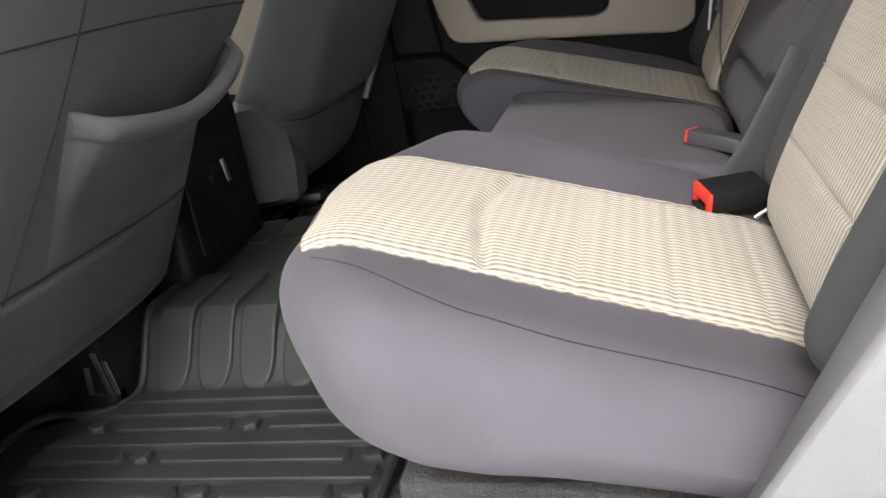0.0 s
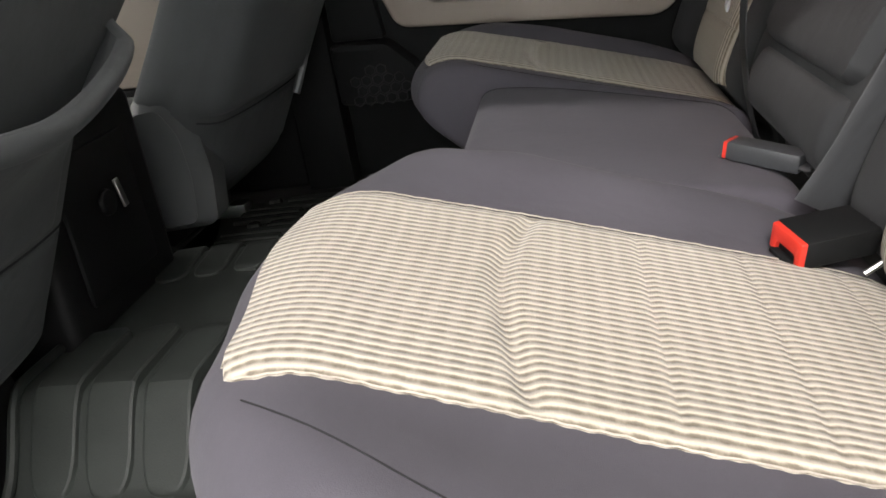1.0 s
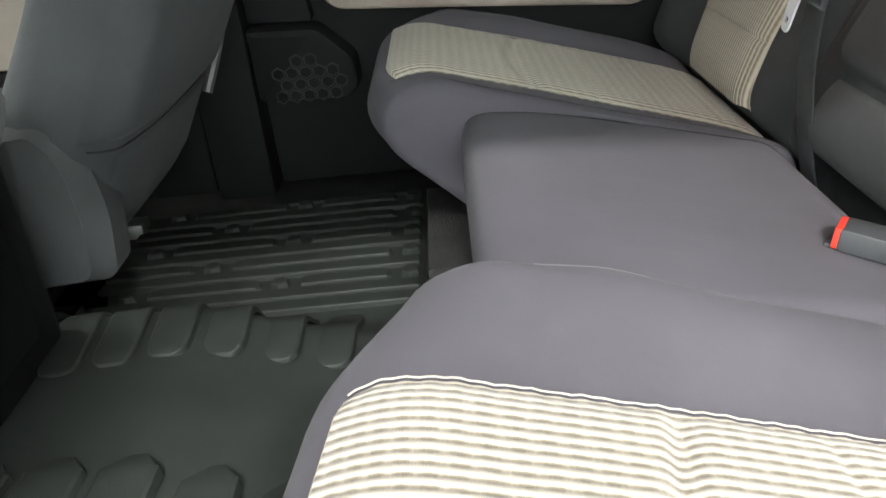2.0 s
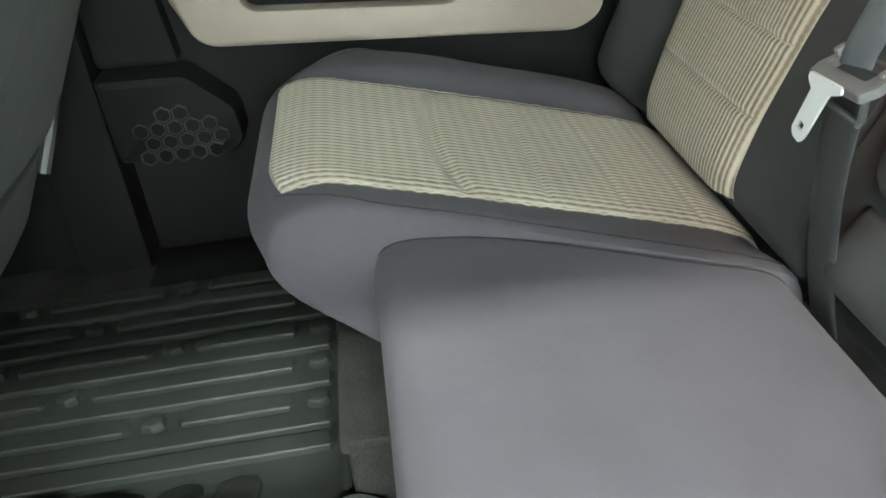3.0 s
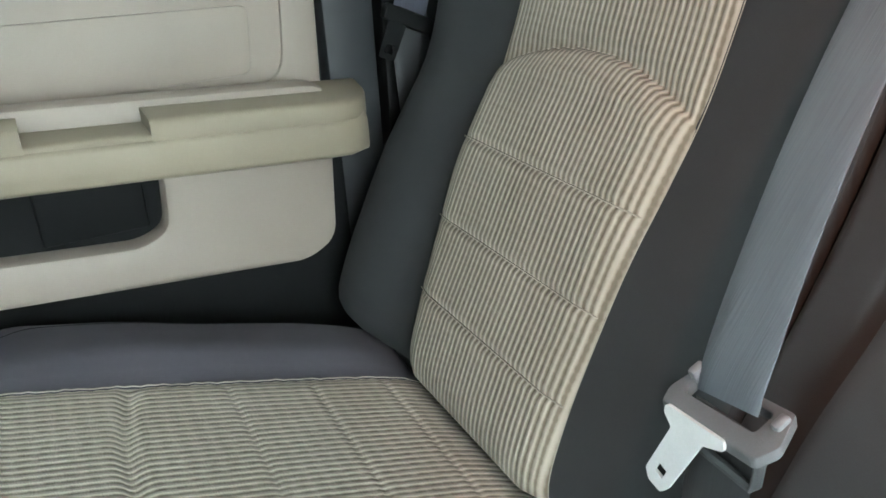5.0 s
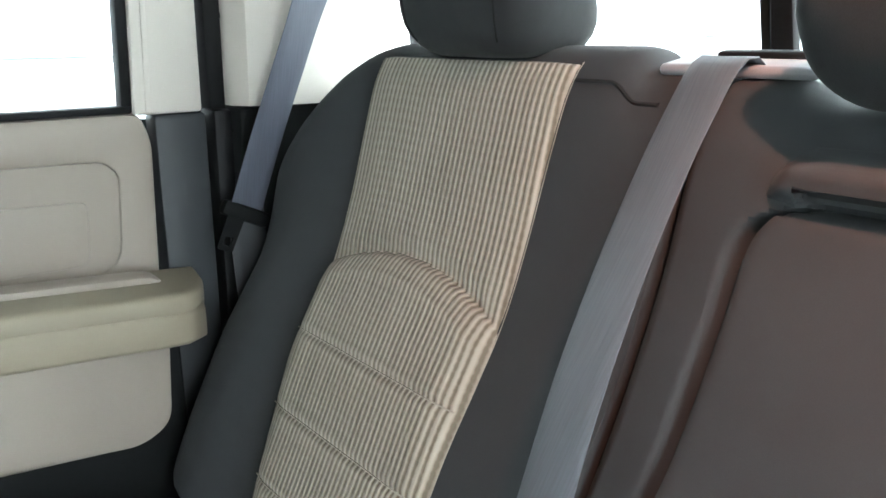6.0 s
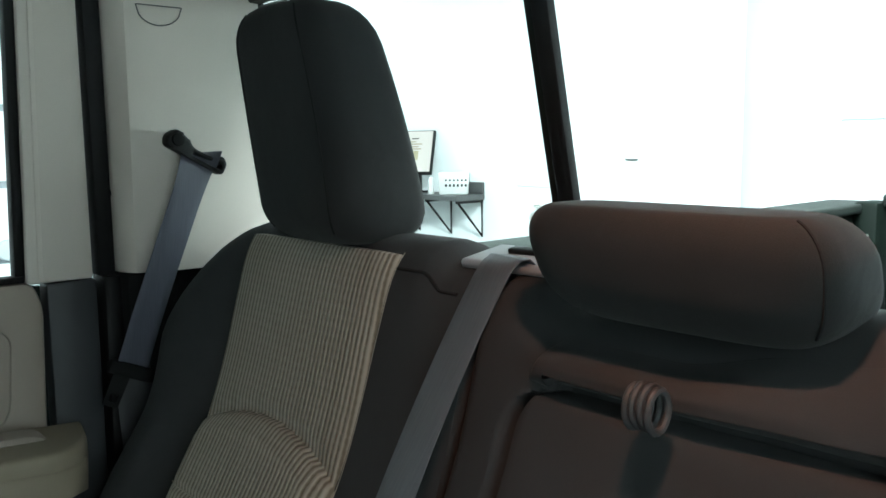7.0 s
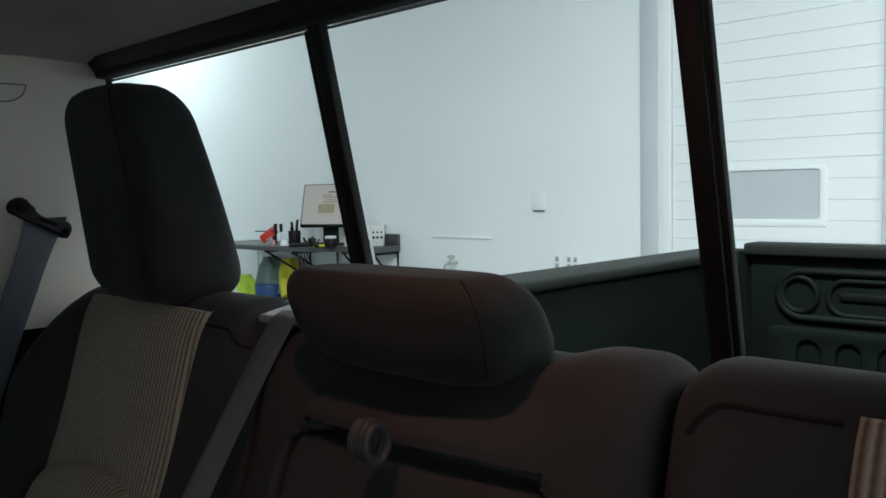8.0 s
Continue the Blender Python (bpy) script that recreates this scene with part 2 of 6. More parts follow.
def sheet(rows, closed=False, caps=False):
    """A skin over rows of points; closed joins each row's ends, caps fills the first and last row."""
    bm = bmesh.new()
    vs = [[bm.verts.new(p) for p in r] for r in rows]
    n = len(vs[0])
    for a, b in zip(vs, vs[1:]):
        for i in range(n if closed else n - 1):
            j = (i + 1) % n
            bm.faces.new((a[i], a[j], b[j], b[i]))
    if caps:
        bm.faces.new(vs[0])
        bm.faces.new(vs[-1][::-1])
    return bm


def tube(path, radius, sides=8, closed=False):
    """A round cord along a path."""
    pts = [Vector(p) for p in path]
    rows = []
    n = len(pts)
    up = Vector((0.3, 0.2, 1)).normalized()
    for i, p in enumerate(pts):
        a = pts[(i - 1) % n] if closed or i else pts[0]
        b = pts[(i + 1) % n] if closed or i < n - 1 else pts[-1]
        d = (b - a).normalized()
        s = d.cross(up)
        s = s.normalized() if s.length > 1e-6 else d.orthogonal().normalized()
        up = s.cross(d).normalized()
        rows.append([p + radius * (math.cos(q) * s + math.sin(q) * up) for q in (2 * math.pi * k / sides for k in range(sides))])
    if closed:
        rows.append(rows[0])
        bm = sheet(rows, closed=True)
        bmesh.ops.remove_doubles(bm, verts=bm.verts, dist=1e-6)
        return bm
    return sheet(rows, closed=True, caps=True)


def strap(path, across, width, thick):
    """A flat strap along a path; across: its width's way at each point."""
    rows = []
    n = len(path)
    for i in range(n):
        p = Vector(path[i])
        d = (Vector(path[min(i + 1, n - 1)]) - Vector(path[max(i - 1, 0)])).normalized()
        s = Vector(across[i])
        s = (s - s.dot(d) * d).normalized()
        u = s.cross(d).normalized()
        w, h, c = width / 2, thick / 2, thick * 0.5
        ring = [(-w, -h * .3), (-w + c, -h), (-w * .5, -h), (0, -h), (w * .5, -h), (w - c, -h), (w, -h * .3), (w, h * .3), (w - c, h), (w * .5, h), (0, h), (-w * .5, h), (-w + c, h), (-w, h * .3)]
        rows.append([p + a * s + b * u for a, b in ring])
    return sheet(rows, closed=True, caps=True)


def box(x0, x1, y0, y1, z0, z1, bevel=0.0, seg=2, turn=None):
    bm = bmesh.new()
    bmesh.ops.create_cube(bm, size=1, matrix=Matrix.Translation(((x0 + x1) / 2, (y0 + y1) / 2, (z0 + z1) / 2)) @ Matrix.Diagonal((abs(x1 - x0), abs(y1 - y0), abs(z1 - z0), 1)))
    if bevel:
        bmesh.ops.bevel(bm, geom=list(bm.edges), offset=bevel, segments=seg, profile=0.5, affect="EDGES")
    if turn is not None:
        bmesh.ops.transform(bm, matrix=turn, verts=bm.verts)
    return bm


def local_box(sx, sy, sz, m, bevel=0.0, seg=2):
    return box(-sx / 2, sx / 2, -sy / 2, sy / 2, -sz / 2, sz / 2, bevel, seg, m)


def cylinder(p, q, r0, r1=None, sides=20, bevel=0.0):
    p, q = Vector(p), Vector(q)
    r1 = r0 if r1 is None else r1
    d = (q - p)
    m = Matrix.Translation((p + q) / 2) @ d.to_track_quat("Z", "Y").to_matrix().to_4x4()
    bm = bmesh.new()
    bmesh.ops.create_cone(bm, cap_ends=True, segments=sides, radius1=r0, radius2=r1, depth=d.length, matrix=m)
    if bevel:
        es = [e for e in bm.edges if any(len(f.verts) > 4 for f in e.link_faces)]
        bmesh.ops.bevel(bm, geom=es, offset=bevel, segments=2, profile=0.5, affect="EDGES")
    return bm


def hexa(low, high, bevel=0.0):
    """A block between four low corners and four high ones."""
    bm = bmesh.new()
    a = [bm.verts.new(p) for p in low]
    b = [bm.verts.new(p) for p in high]
    bm.faces.new(a[::-1])
    bm.faces.new(b)
    for i in range(4):
        j = (i + 1) % 4
        bm.faces.new((a[i], a[j], b[j], b[i]))
    bmesh.ops.recalc_face_normals(bm, faces=bm.faces)
    if bevel:
        bmesh.ops.bevel(bm, geom=list(bm.edges), offset=bevel, segments=2, profile=0.5, affect="EDGES")
    return bm


def join(*bms):
    out = bmesh.new()
    for b in bms:
        tmp = bpy.data.meshes.new("tmp")
        b.to_mesh(tmp)
        b.free()
        out.from_mesh(tmp)
        bpy.data.meshes.remove(tmp)
    return out


def rounded(points, r, seg=5):
    """A closed outline with its corners rounded."""
    out = []
    n = len(points)
    for i in range(n):
        p = Vector(points[i])
        a = Vector(points[i - 1]) - p
        b = Vector(points[(i + 1) % n]) - p
        k = min(r, a.length * 0.45, b.length * 0.45)
        s, e = p + a.normalized() * k, p + b.normalized() * k
        for j in range(seg + 1):
            t = j / seg
            out.append(tuple((1 - t) ** 2 * s + 2 * t * (1 - t) * p + t * t * e))
    return out


def plate(outline, holes, lift, depth, bevel=0.0):
    """A plate with holes: outlines in the plane, lift((u, v), h) gives the place at height h; depth is its thickness, behind h = 0."""
    bm = bmesh.new()
    edges = []
    for loop in (outline, *holes):
        vs = [bm.verts.new((u, v, 0)) for u, v in loop]
        edges += [bm.edges.new((vs[i], vs[(i + 1) % len(vs)])) for i in range(len(vs))]
    bmesh.ops.triangle_fill(bm, use_beauty=True, use_dissolve=False, edges=edges)
    out = bmesh.ops.extrude_face_region(bm, geom=list(bm.faces))
    top = [g for g in out["geom"] if isinstance(g, bmesh.types.BMVert)]
    for v in top:
        v.co.z = 1.0
    if bevel:
        rim = [g for g in out["geom"] if isinstance(g, bmesh.types.BMEdge) and any(abs(f.normal.z) < 0.5 or any(w.co.z < 0.5 for w in f.verts) for f in g.link_faces)]
        for v in bm.verts:
            v.co.z *= depth
        bmesh.ops.bevel(bm, geom=rim, offset=bevel, segments=2, profile=0.5, affect="EDGES")
        for v in bm.verts:
            v.co.z = (v.co.z - depth)
    else:
        for v in bm.verts:
            v.co.z = (v.co.z - 1.0) * depth
    for v in bm.verts:
        v.co = Vector(lift((v.co.x, v.co.y), v.co.z))
    return bm


class Pad:
    """An upholstered body: one closed profile in x and z, carried across y, its ends rounded in."""

    def __init__(self, profile, y0, y1, r0, r1, spine, mod=None, n=220):
        self.ring = spline(profile, n, closed=True)
        self.y0, self.y1, self.r0, self.r1, self.spine, self.mod = y0, y1, r0, r1, [np.array(s, float) for s in spine], mod

    def ring_at(self, u):
        n = len(self.ring)
        k = u * n
        i = int(math.floor(k))
        f = k - i
        return self.ring[i % n] * (1 - f) + self.ring[(i + 1) % n] * f

    def at(self, u, y):
        p = self.ring_at(u)
        d = 0.0
        for gap, r in ((y - self.y0, self.r0), (self.y1 - y, self.r1)):
            if gap < r:
                k = min(1.0, (r - gap) / r)
                d = max(d, r * (1 - math.sqrt(max(0.0, 1 - k * k))))
        a, b = self.spine
        t = max(0.0, min(1.0, float(np.dot(p - a, b - a) / np.dot(b - a, b - a))))
        c = a + t * (b - a)
        away = p - c
        ln = float(np.linalg.norm(away))
        p = c + away * max(0.05, 1 - d / max(ln, 1e-5))
        q = (float(p[0]), y, float(p[1]))
        return Vector(self.mod(*q) if self.mod else q)

    def normal(self, u, y):
        e = 0.002
        a = self.at(u + e, y) - self.at(u - e, y)
        b = self.at(u, min(self.y1, y + 0.003)) - self.at(u, max(self.y0, y - 0.003))
        n = a.cross(b).normalized()
        c = self.spine[0] * 0.5 + self.spine[1] * 0.5
        out = self.at(u, y) - Vector((c[0], y, c[1]))
        return n if n.dot(out) > 0 else -n

    def find(self, x=None, z=None, start=0.0, end=1.0):
        """The place along the profile, between start and end, nearest to a given x or z."""
        best = min((abs((self.ring_at(u)[0] - x) if x is not None else (self.ring_at(u)[1] - z)), u) for u in np.linspace(start, end, 400))
        return best[1]

    def body(self, nu=110, ny=46):
        ys = []
        for k in range(ny + 1):
            t = k / ny
            ys.append(self.y0 + (self.y1 - self.y0) * (0.5 - 0.5 * math.cos(math.pi * t)) * 0.6 + (self.y1 - self.y0) * t * 0.4)
        rows = [[self.at(i / nu, y) for i in range(nu)] for y in ys]
        return sheet(rows, closed=True, caps=True)

    def patch(self, ua, ub, ya, yb, height, nu=80, ny=40, corner=0.0):
        """A panel lying on the body from ua to ub and ya(s) to yb(s); height(s, t) in metres, s and t from 0 to 1."""
        rows = []
        for i in range(nu + 1):
            s = i / nu
            u = ua + (ub - ua) * s
            y0, y1 = ya(s), yb(s)
            row = []
            for j in range(ny + 1):
                t = j / ny
                y = y0 + (y1 - y0) * t
                rim = min(1.0, min(s, 1 - s) * nu / 1.5, min(t, 1 - t) * ny / 1.5)
                row.append(self.at(u, y) + self.normal(u, y) * (-0.003 + (0.003 + height(s, t)) * rim))
            rows.append(row)
        return sheet(rows)

    def line(self, us, ys, lift=0.0015):
        return [self.at(u, y) + self.normal(u, y) * lift for u, y in zip(us, ys)]


# ---- garage ----
GZ = -0.75
def slab(name, x0, x1, y0, y1, z0, z1, material, bevel=0.0, label="", category=""):
    ob = part(name, box(x0, x1, y0, y1, z0, z1, bevel), material, None, smooth=bevel > 0)
    return tagged(ob, label, category, kind="structure")


slab("ground", -7.2, 5.6, -5.4, 10.8, GZ - 0.1, GZ, CONCRETE, label="grey concrete garage floor", category="floor")
slab("wall_rear", 5.2, 5.4, 2.33, 10.7, GZ, 4.2, WALL_WHITE, label="white painted garage wall", category="wall")
slab("wall_rear_behind_door", 5.34, 5.5, -5.3, 2.33, GZ, 4.2, WALL_WHITE, label="white painted garage wall", category="wall")
slab("wall_side", -7.2, 3.3, 7.1, 7.3, GZ, 4.2, WALL_WHITE, label="white painted garage wall", category="wall")
slab("wall_alcove", 3.1, 3.3, 7.3, 10.5, GZ, 4.2, WALL_WHITE, label="white painted garage wall", category="wall")
slab("wall_alcove_end", 3.1, 5.2, 10.5, 10.7, GZ, 4.2, WALL_WHITE, label="white painted garage wall", category="wall")
slab("wall_far_side", -7.2, 5.34, -5.5, -5.3, GZ, 4.2, WALL_WHITE, label="white painted garage wall", category="wall")
slab("wall_front", -7.2, -7.0, -5.3, 7.1, GZ, 4.2, WALL_WHITE, label="white painted garage wall", category="wall")
slab("garage_ceiling", -7.2, 5.5, -5.5, 10.7, 4.2, 4.3, WALL_WHITE, label="white garage ceiling", category="ceiling")
slab("door_jamb", 5.185, 5.33, 2.335, 2.465, GZ, 4.19, TRIM_GREY, 0.004, "pale grey steel door jamb", "door jamb")
slab("door_track", 5.20, 5.26, 2.25, 2.33, GZ, 4.1, PANEL_WHITE, 0.004, "white overhead door track", "door track")

# sectional overhead door in the rear wall, with ribbed sections and a long window
overhead = thing("overhead_door", (5.23, 0.4, GZ), "white ribbed overhead garage door with long window", "garage door")
SEC = 0.1215
WIN = (1.27, 1.925, 0.563, 0.925)
zz = 1.087 - SEC * 15
while zz < 4.0:
    zc = zz + SEC / 2
    if WIN[2] - 0.02 < zc < WIN[3] + 0.02:
        part("panel", box(5.22, 5.28, WIN[1] - 0.01, 2.245, zz + 0.0006, zz + SEC - 0.0006, 0.0015), PANEL_WHITE, overhead, smooth=False)
        part("panel", box(5.22, 5.28, -3.0, WIN[0] + 0.01, zz + 0.0006, zz + SEC - 0.0006, 0.0015), PANEL_WHITE, overhead, smooth=False)
    else:
        part("panel", box(5.22, 5.28, -3.0, 2.245, zz + 0.0006, zz + SEC - 0.0006, 0.0015), PANEL_WHITE, overhead, smooth=False)
    zz += SEC
part("panel", box(5.22, 5.28, WIN[0] + 0.011, WIN[1] - 0.011, WIN[3] - 0.004, 0.9649, 0.0015), PANEL_WHITE, overhead, smooth=False)
part("backing", box(5.275, 5.30, -3.0, 2.245, GZ, 4.0), TRIM_GREY, overhead)
fr = plate(rounded([(WIN[0], WIN[2]), (WIN[1], WIN[2]), (WIN[1], WIN[3]), (WIN[0], WIN[3])], 0.02), [rounded([(1.312, 0.607), (1.873, 0.607), (1.873, 0.902), (1.312, 0.902)], 0.03)],
           lambda p, h: (5.214 - h, p[0], p[1]), 0.03, 0.004)
wf = part("window_frame", fr, PANEL_WHITE, overhead)
part("pane", box(5.225, 5.232, 1.29, 1.90, 0.59, 0.92), surface("frosted_pane", (0.50, 0.55, 0.58), 0.35, 40, 0.05, 1.5, 0.04), wf, "pale grey frosted pane")
part("handle_rail", box(5.19, 5.22, 0.955, 0.975, GZ, 4.0, 0.004), TRIM_GREY, overhead)

# sectional door in the wall beside the truck
side_door = thing("overhead_door", (1.0, 7.07, GZ), "white sectional garage door beside the truck", "garage door")
zz = GZ + 0.035
while zz < 3.3:
    part("panel", box(-1.6, 3.1, 7.03, 7.08, zz + 0.028, zz + 0.61 - 0.028, 0.010), PANEL_WHITE, side_door, smooth=False)
    zz += 0.61
part("backing", box(-1.6, 3.1, 7.075, 7.095, GZ, 3.3), surface("grey_joint_paint", (0.30, 0.33, 0.35), 0.5, 60, 0.1, 2, 0.05), side_door, "grey joint strips")
part("lock", cylinder((1.95, 7.03, -0.02), (1.95, 6.99, -0.02), 0.09, 0.08, 20, 0.01), TRIM_GREY, side_door, "grey round door lock")

# ceiling light fixtures
fixture = None
for i, (lx, ly) in enumerate(LAMPS):
    if fixture is None:
        fixture = thing("ceiling_light", (lx, ly, LAMP_Z), "long white ceiling strip light, lit", "ceiling light", "garage ceiling lights")
        part("housing", box(lx - 1.24, lx + 1.24, ly - 0.14, ly + 0.14, LAMP_Z, LAMP_Z + 0.08, 0.01), PANEL_WHITE, fixture)
        part("diffuser", box(lx - 1.2, lx + 1.2, ly - 0.11, ly + 0.11, LAMP_Z - 0.03, LAMP_Z + 0.01, 0.01), GLOW, fixture, "glowing white diffuser")
        for s in (-1.0, 1.0):
            part("hanger", cylinder((lx + s, ly, LAMP_Z + 0.07), (lx + s, ly, 4.2), 0.006, sides=8), STEEL, fixture)
    else:
        copy_thing(fixture, pose(lx, ly, LAMP_Z, 0, 0, 90 if lx == 0.55 else 0))

# ---- cab shell ----
slab("floor", -1.7, 0.86, -0.80, 0.82, -0.09, -0.004, CARPET, label="dark carpeted cab floor", category="floor")
roof = part("ceiling", join(
    box(-1.2, 0.745, -0.66, 0.68, 1.0, 1.03),
    hexa([(-1.2, 0.68, 1.0), (0.745, 0.68, 1.0), (0.745, 0.78, 0.978), (-1.2, 0.78, 0.978)], [(-1.2, 0.68, 1.03), (0.745, 0.68, 1.03), (0.745, 0.80, 1.0), (-1.2, 0.80, 1.0)]),
    hexa([(-1.2, -0.76, 0.985), (0.745, -0.76, 0.985), (0.745, -0.66, 1.0), (-1.2, -0.66, 1.0)], [(-1.2, -0.78, 1.0), (0.745, -0.78, 1.0), (0.745, -0.66, 1.03), (-1.2, -0.66, 1.03)])), HEADLINER)
tagged(roof, "pale grey fabric headliner", "headliner", kind="structure")
slab("roof", -1.2, 0.74, -0.78, 0.80, 1.035, 1.06, PAINT, label="dark painted cab roof", category="roof")
slab("wall_firewall", -1.75, -1.70, -0.80, 0.82, -0.09, 0.62, GREY, label="plain dark wall under the dashboard", category="wall")


def side_shell(s, rear_open):
    """Outer skin of one cab side with its window openings; s is +1 or -1, y is that of the passenger side before mirroring."""
    def Y(v):
        return v + 0.01 if s > 0 else -(v - 0.01)
    name = "wall_passenger" if s > 0 else "wall_driver"
    bms = [box(-1.7, -0.30, Y(0.84), Y(0.88), -0.09, 0.62)]
    if not rear_open:
        bms.append(box(-0.30, 0.60, Y(0.84), Y(0.88), -0.09, 0.62))
    bms.append(box(0.60, 0.92, Y(0.84), Y(0.88), -0.09, 0.66))
    for x0, x1 in ((-0.30, -0.16), (0.60, 0.79)):
        bms.append(hexa([(x0, Y(0.84), 0.60), (x1, Y(0.84), 0.60), (x1, Y(0.88), 0.60), (x0, Y(0.88), 0.60)],
                        [(x0, Y(0.775), 1.03), (x1 - 0.04, Y(0.775), 1.03), (x1 - 0.04, Y(0.81), 1.03), (x0, Y(0.81), 1.03)]))
    if rear_open:
        bms.append(box(-0.30, -0.20, Y(0.80), Y(0.88), -0.09, 0.62))
    bms.append(hexa([(-1.2, Y(0.785), 0.985), (0.8, Y(0.785), 0.985), (0.8, Y(0.83), 0.985), (-1.2, Y(0.83), 0.985)],
                    [(-1.2, Y(0.75), 1.06), (0.74, Y(0.75), 1.06), (0.74, Y(0.79), 1.06), (-1.2, Y(0.79), 1.06)]))
    bms.append(hexa([(-1.75, Y(0.84), 0.6), (-1.68, Y(0.84), 0.6), (-1.68, Y(0.88), 0.6), (-1.75, Y(0.88), 0.6)],
                    [(-1.25, Y(0.76), 1.05), (-1.18, Y(0.76), 1.05), (-1.18, Y(0.80), 1.05), (-1.25, Y(0.80), 1.05)]))
    ob = part(name, join(*bms), PAINT, None, smooth=False)
    tagged(ob, "dark painted cab side with window openings", "cab side", kind="structure")


side_shell(1, False)
side_shell(-1, True)

# rear wall of the cab and its window: the glass leans forward at the top
def rear_x(z):
    return 0.764 + (0.975 - z) * 0.22


rw = join(hexa([(0.80, -0.84, -0.09), (0.84, -0.84, -0.09), (0.84, 0.86, -0.09), (0.80, 0.86, -0.09)], [(rear_x(0.63), -0.84, 0.63), (rear_x(0.63) + 0.04, -0.84, 0.63), (rear_x(0.63) + 0.04, 0.86, 0.63), (rear_x(0.63), 0.86, 0.63)]),
          hexa([(rear_x(0.98), -0.77, 0.98), (rear_x(0.98) + 0.04, -0.77, 0.98), (rear_x(0.98) + 0.04, 0.79, 0.98), (rear_x(0.98), 0.79, 0.98)], [(0.73, -0.77, 1.06), (0.78, -0.77, 1.06), (0.78, 0.79, 1.06), (0.73, 0.79, 1.06)]),
          *[hexa([(rear_x(0.63), a, 0.63), (rear_x(0.63) + 0.04, a, 0.63), (rear_x(0.63) + 0.04, b, 0.63), (rear_x(0.63), b, 0.63)], [(rear_x(0.98), c, 0.98), (rear_x(0.98) + 0.04, c, 0.98), (rear_x(0.98) + 0.04, d, 0.98), (rear_x(0.98), d, 0.98)])
            for a, b, c, d in ((0.780, 0.86, 0.760, 0.79), (-0.84, -0.705, -0.77, -0.685))])
tagged(part("wall_cab_rear", rw, BLACK, None, smooth=False), "black rear wall of the cab", "cab wall", kind="structure")

window = thing("window_1", (0.80, 0.02, 0.63), "black-framed sliding rear window of the cab", "window", kind="structure")
def lean(y, z, back=0.0):
    return (rear_x(z) + back, y, z)


def lean_bar(y0, y1, z0, z1, b0, b1, bevel=0.003):
    return hexa([lean(y0, z0, b0), lean(y0, z0, b1), lean(y1, z0, b1), lean(y1, z0, b0)], [lean(y0, z1, b0), lean(y0, z1, b1), lean(y1, z1, b1), lean(y1, z1, b0)], bevel)


for y0, y1 in ((0.225, 0.246), (-0.167, -0.148)):
    part("window_bar", lean_bar(y0, y1, 0.632, 0.980, 0.002, 0.014), SEAL, window, "black upright window bar")
    part("bar_edge", lean_bar(y1 + 0.001 if y0 > 0 else y0 - 0.005, y1 + 0.010 if y0 > 0 else y0 - 0.001, 0.634, 0.973, 0.006, 0.014, 0.001), RAILCAP, window, "pale grey bar edge")
part("window_frame", lean_bar(-0.70, 0.765, 0.9755, 0.985, -0.004, 0.03), SEAL, window)
part("window_sill", lean_bar(-0.70, 0.765, 0.625, 0.642, -0.004, 0.03), SEAL, window)
for y0, y1 in ((0.257, 0.756), (-0.1445, 0.2245), (-0.69, -0.169)):
    pane = part("pane", lean_bar(y0, y1, 0.643, 0.975, 0.012, 0.016, 0), GLASS, window, smooth=False)
    pane.visible_shadow = False
# dark header between the headliner and the rear glass
hd = sheet([[(0.742, y, 1.003), (0.747, y, 0.994), (0.757, y, 0.985), (0.764, y, 0.982), (0.768, y, 0.977), (0.778, y, 0.979), (0.78, y, 1.02), (0.745, y, 1.034)] for y in np.linspace(-0.72, 0.74, 12)], closed=True, caps=True)
tagged(part("trim_header", hd, BLACK), "black trim above the rear window", "trim", kind="structure")

# plain front screen and front side glass
for nm, pts in (("windscreen", [(-1.70, -0.80, 0.62), (-1.695, -0.80, 0.62), (-1.695, 0.82, 0.62), (-1.70, 0.82, 0.62)]),):
    scr = part(nm, hexa(pts, [(-1.21, -0.72, 1.05), (-1.205, -0.72, 1.05), (-1.205, 0.74, 1.05), (-1.21, 0.74, 1.05)]), GLASS, None, smooth=False)
    scr.visible_shadow = False
    tagged(scr, "clear windscreen glass", "windscreen", kind="structure")

# ---- passenger side trim ----
def side_lift(y0, tilt=0.0, z0=0.63):
    """Places on a side wall: (x, z) at y0, leaning in above z0."""
    return lambda p, h: (p[0], y0 - (tilt * max(0.0, p[1] - z0)) - h, p[1])


door = thing("car_door", (0.2, 0.82, -0.02), "beige and dark grey rear door with armrest, closed", "car door")
# dark lower panel
low = plate(rounded([(-0.19, -0.02), (0.47, -0.02), (0.512, 0.10), (0.512, 0.43), (-0.19, 0.43)], 0.02), [], side_lift(0.775), 0.03, 0.004)
part("lower_panel", low, GREY, door, "dark grey lower door panel")
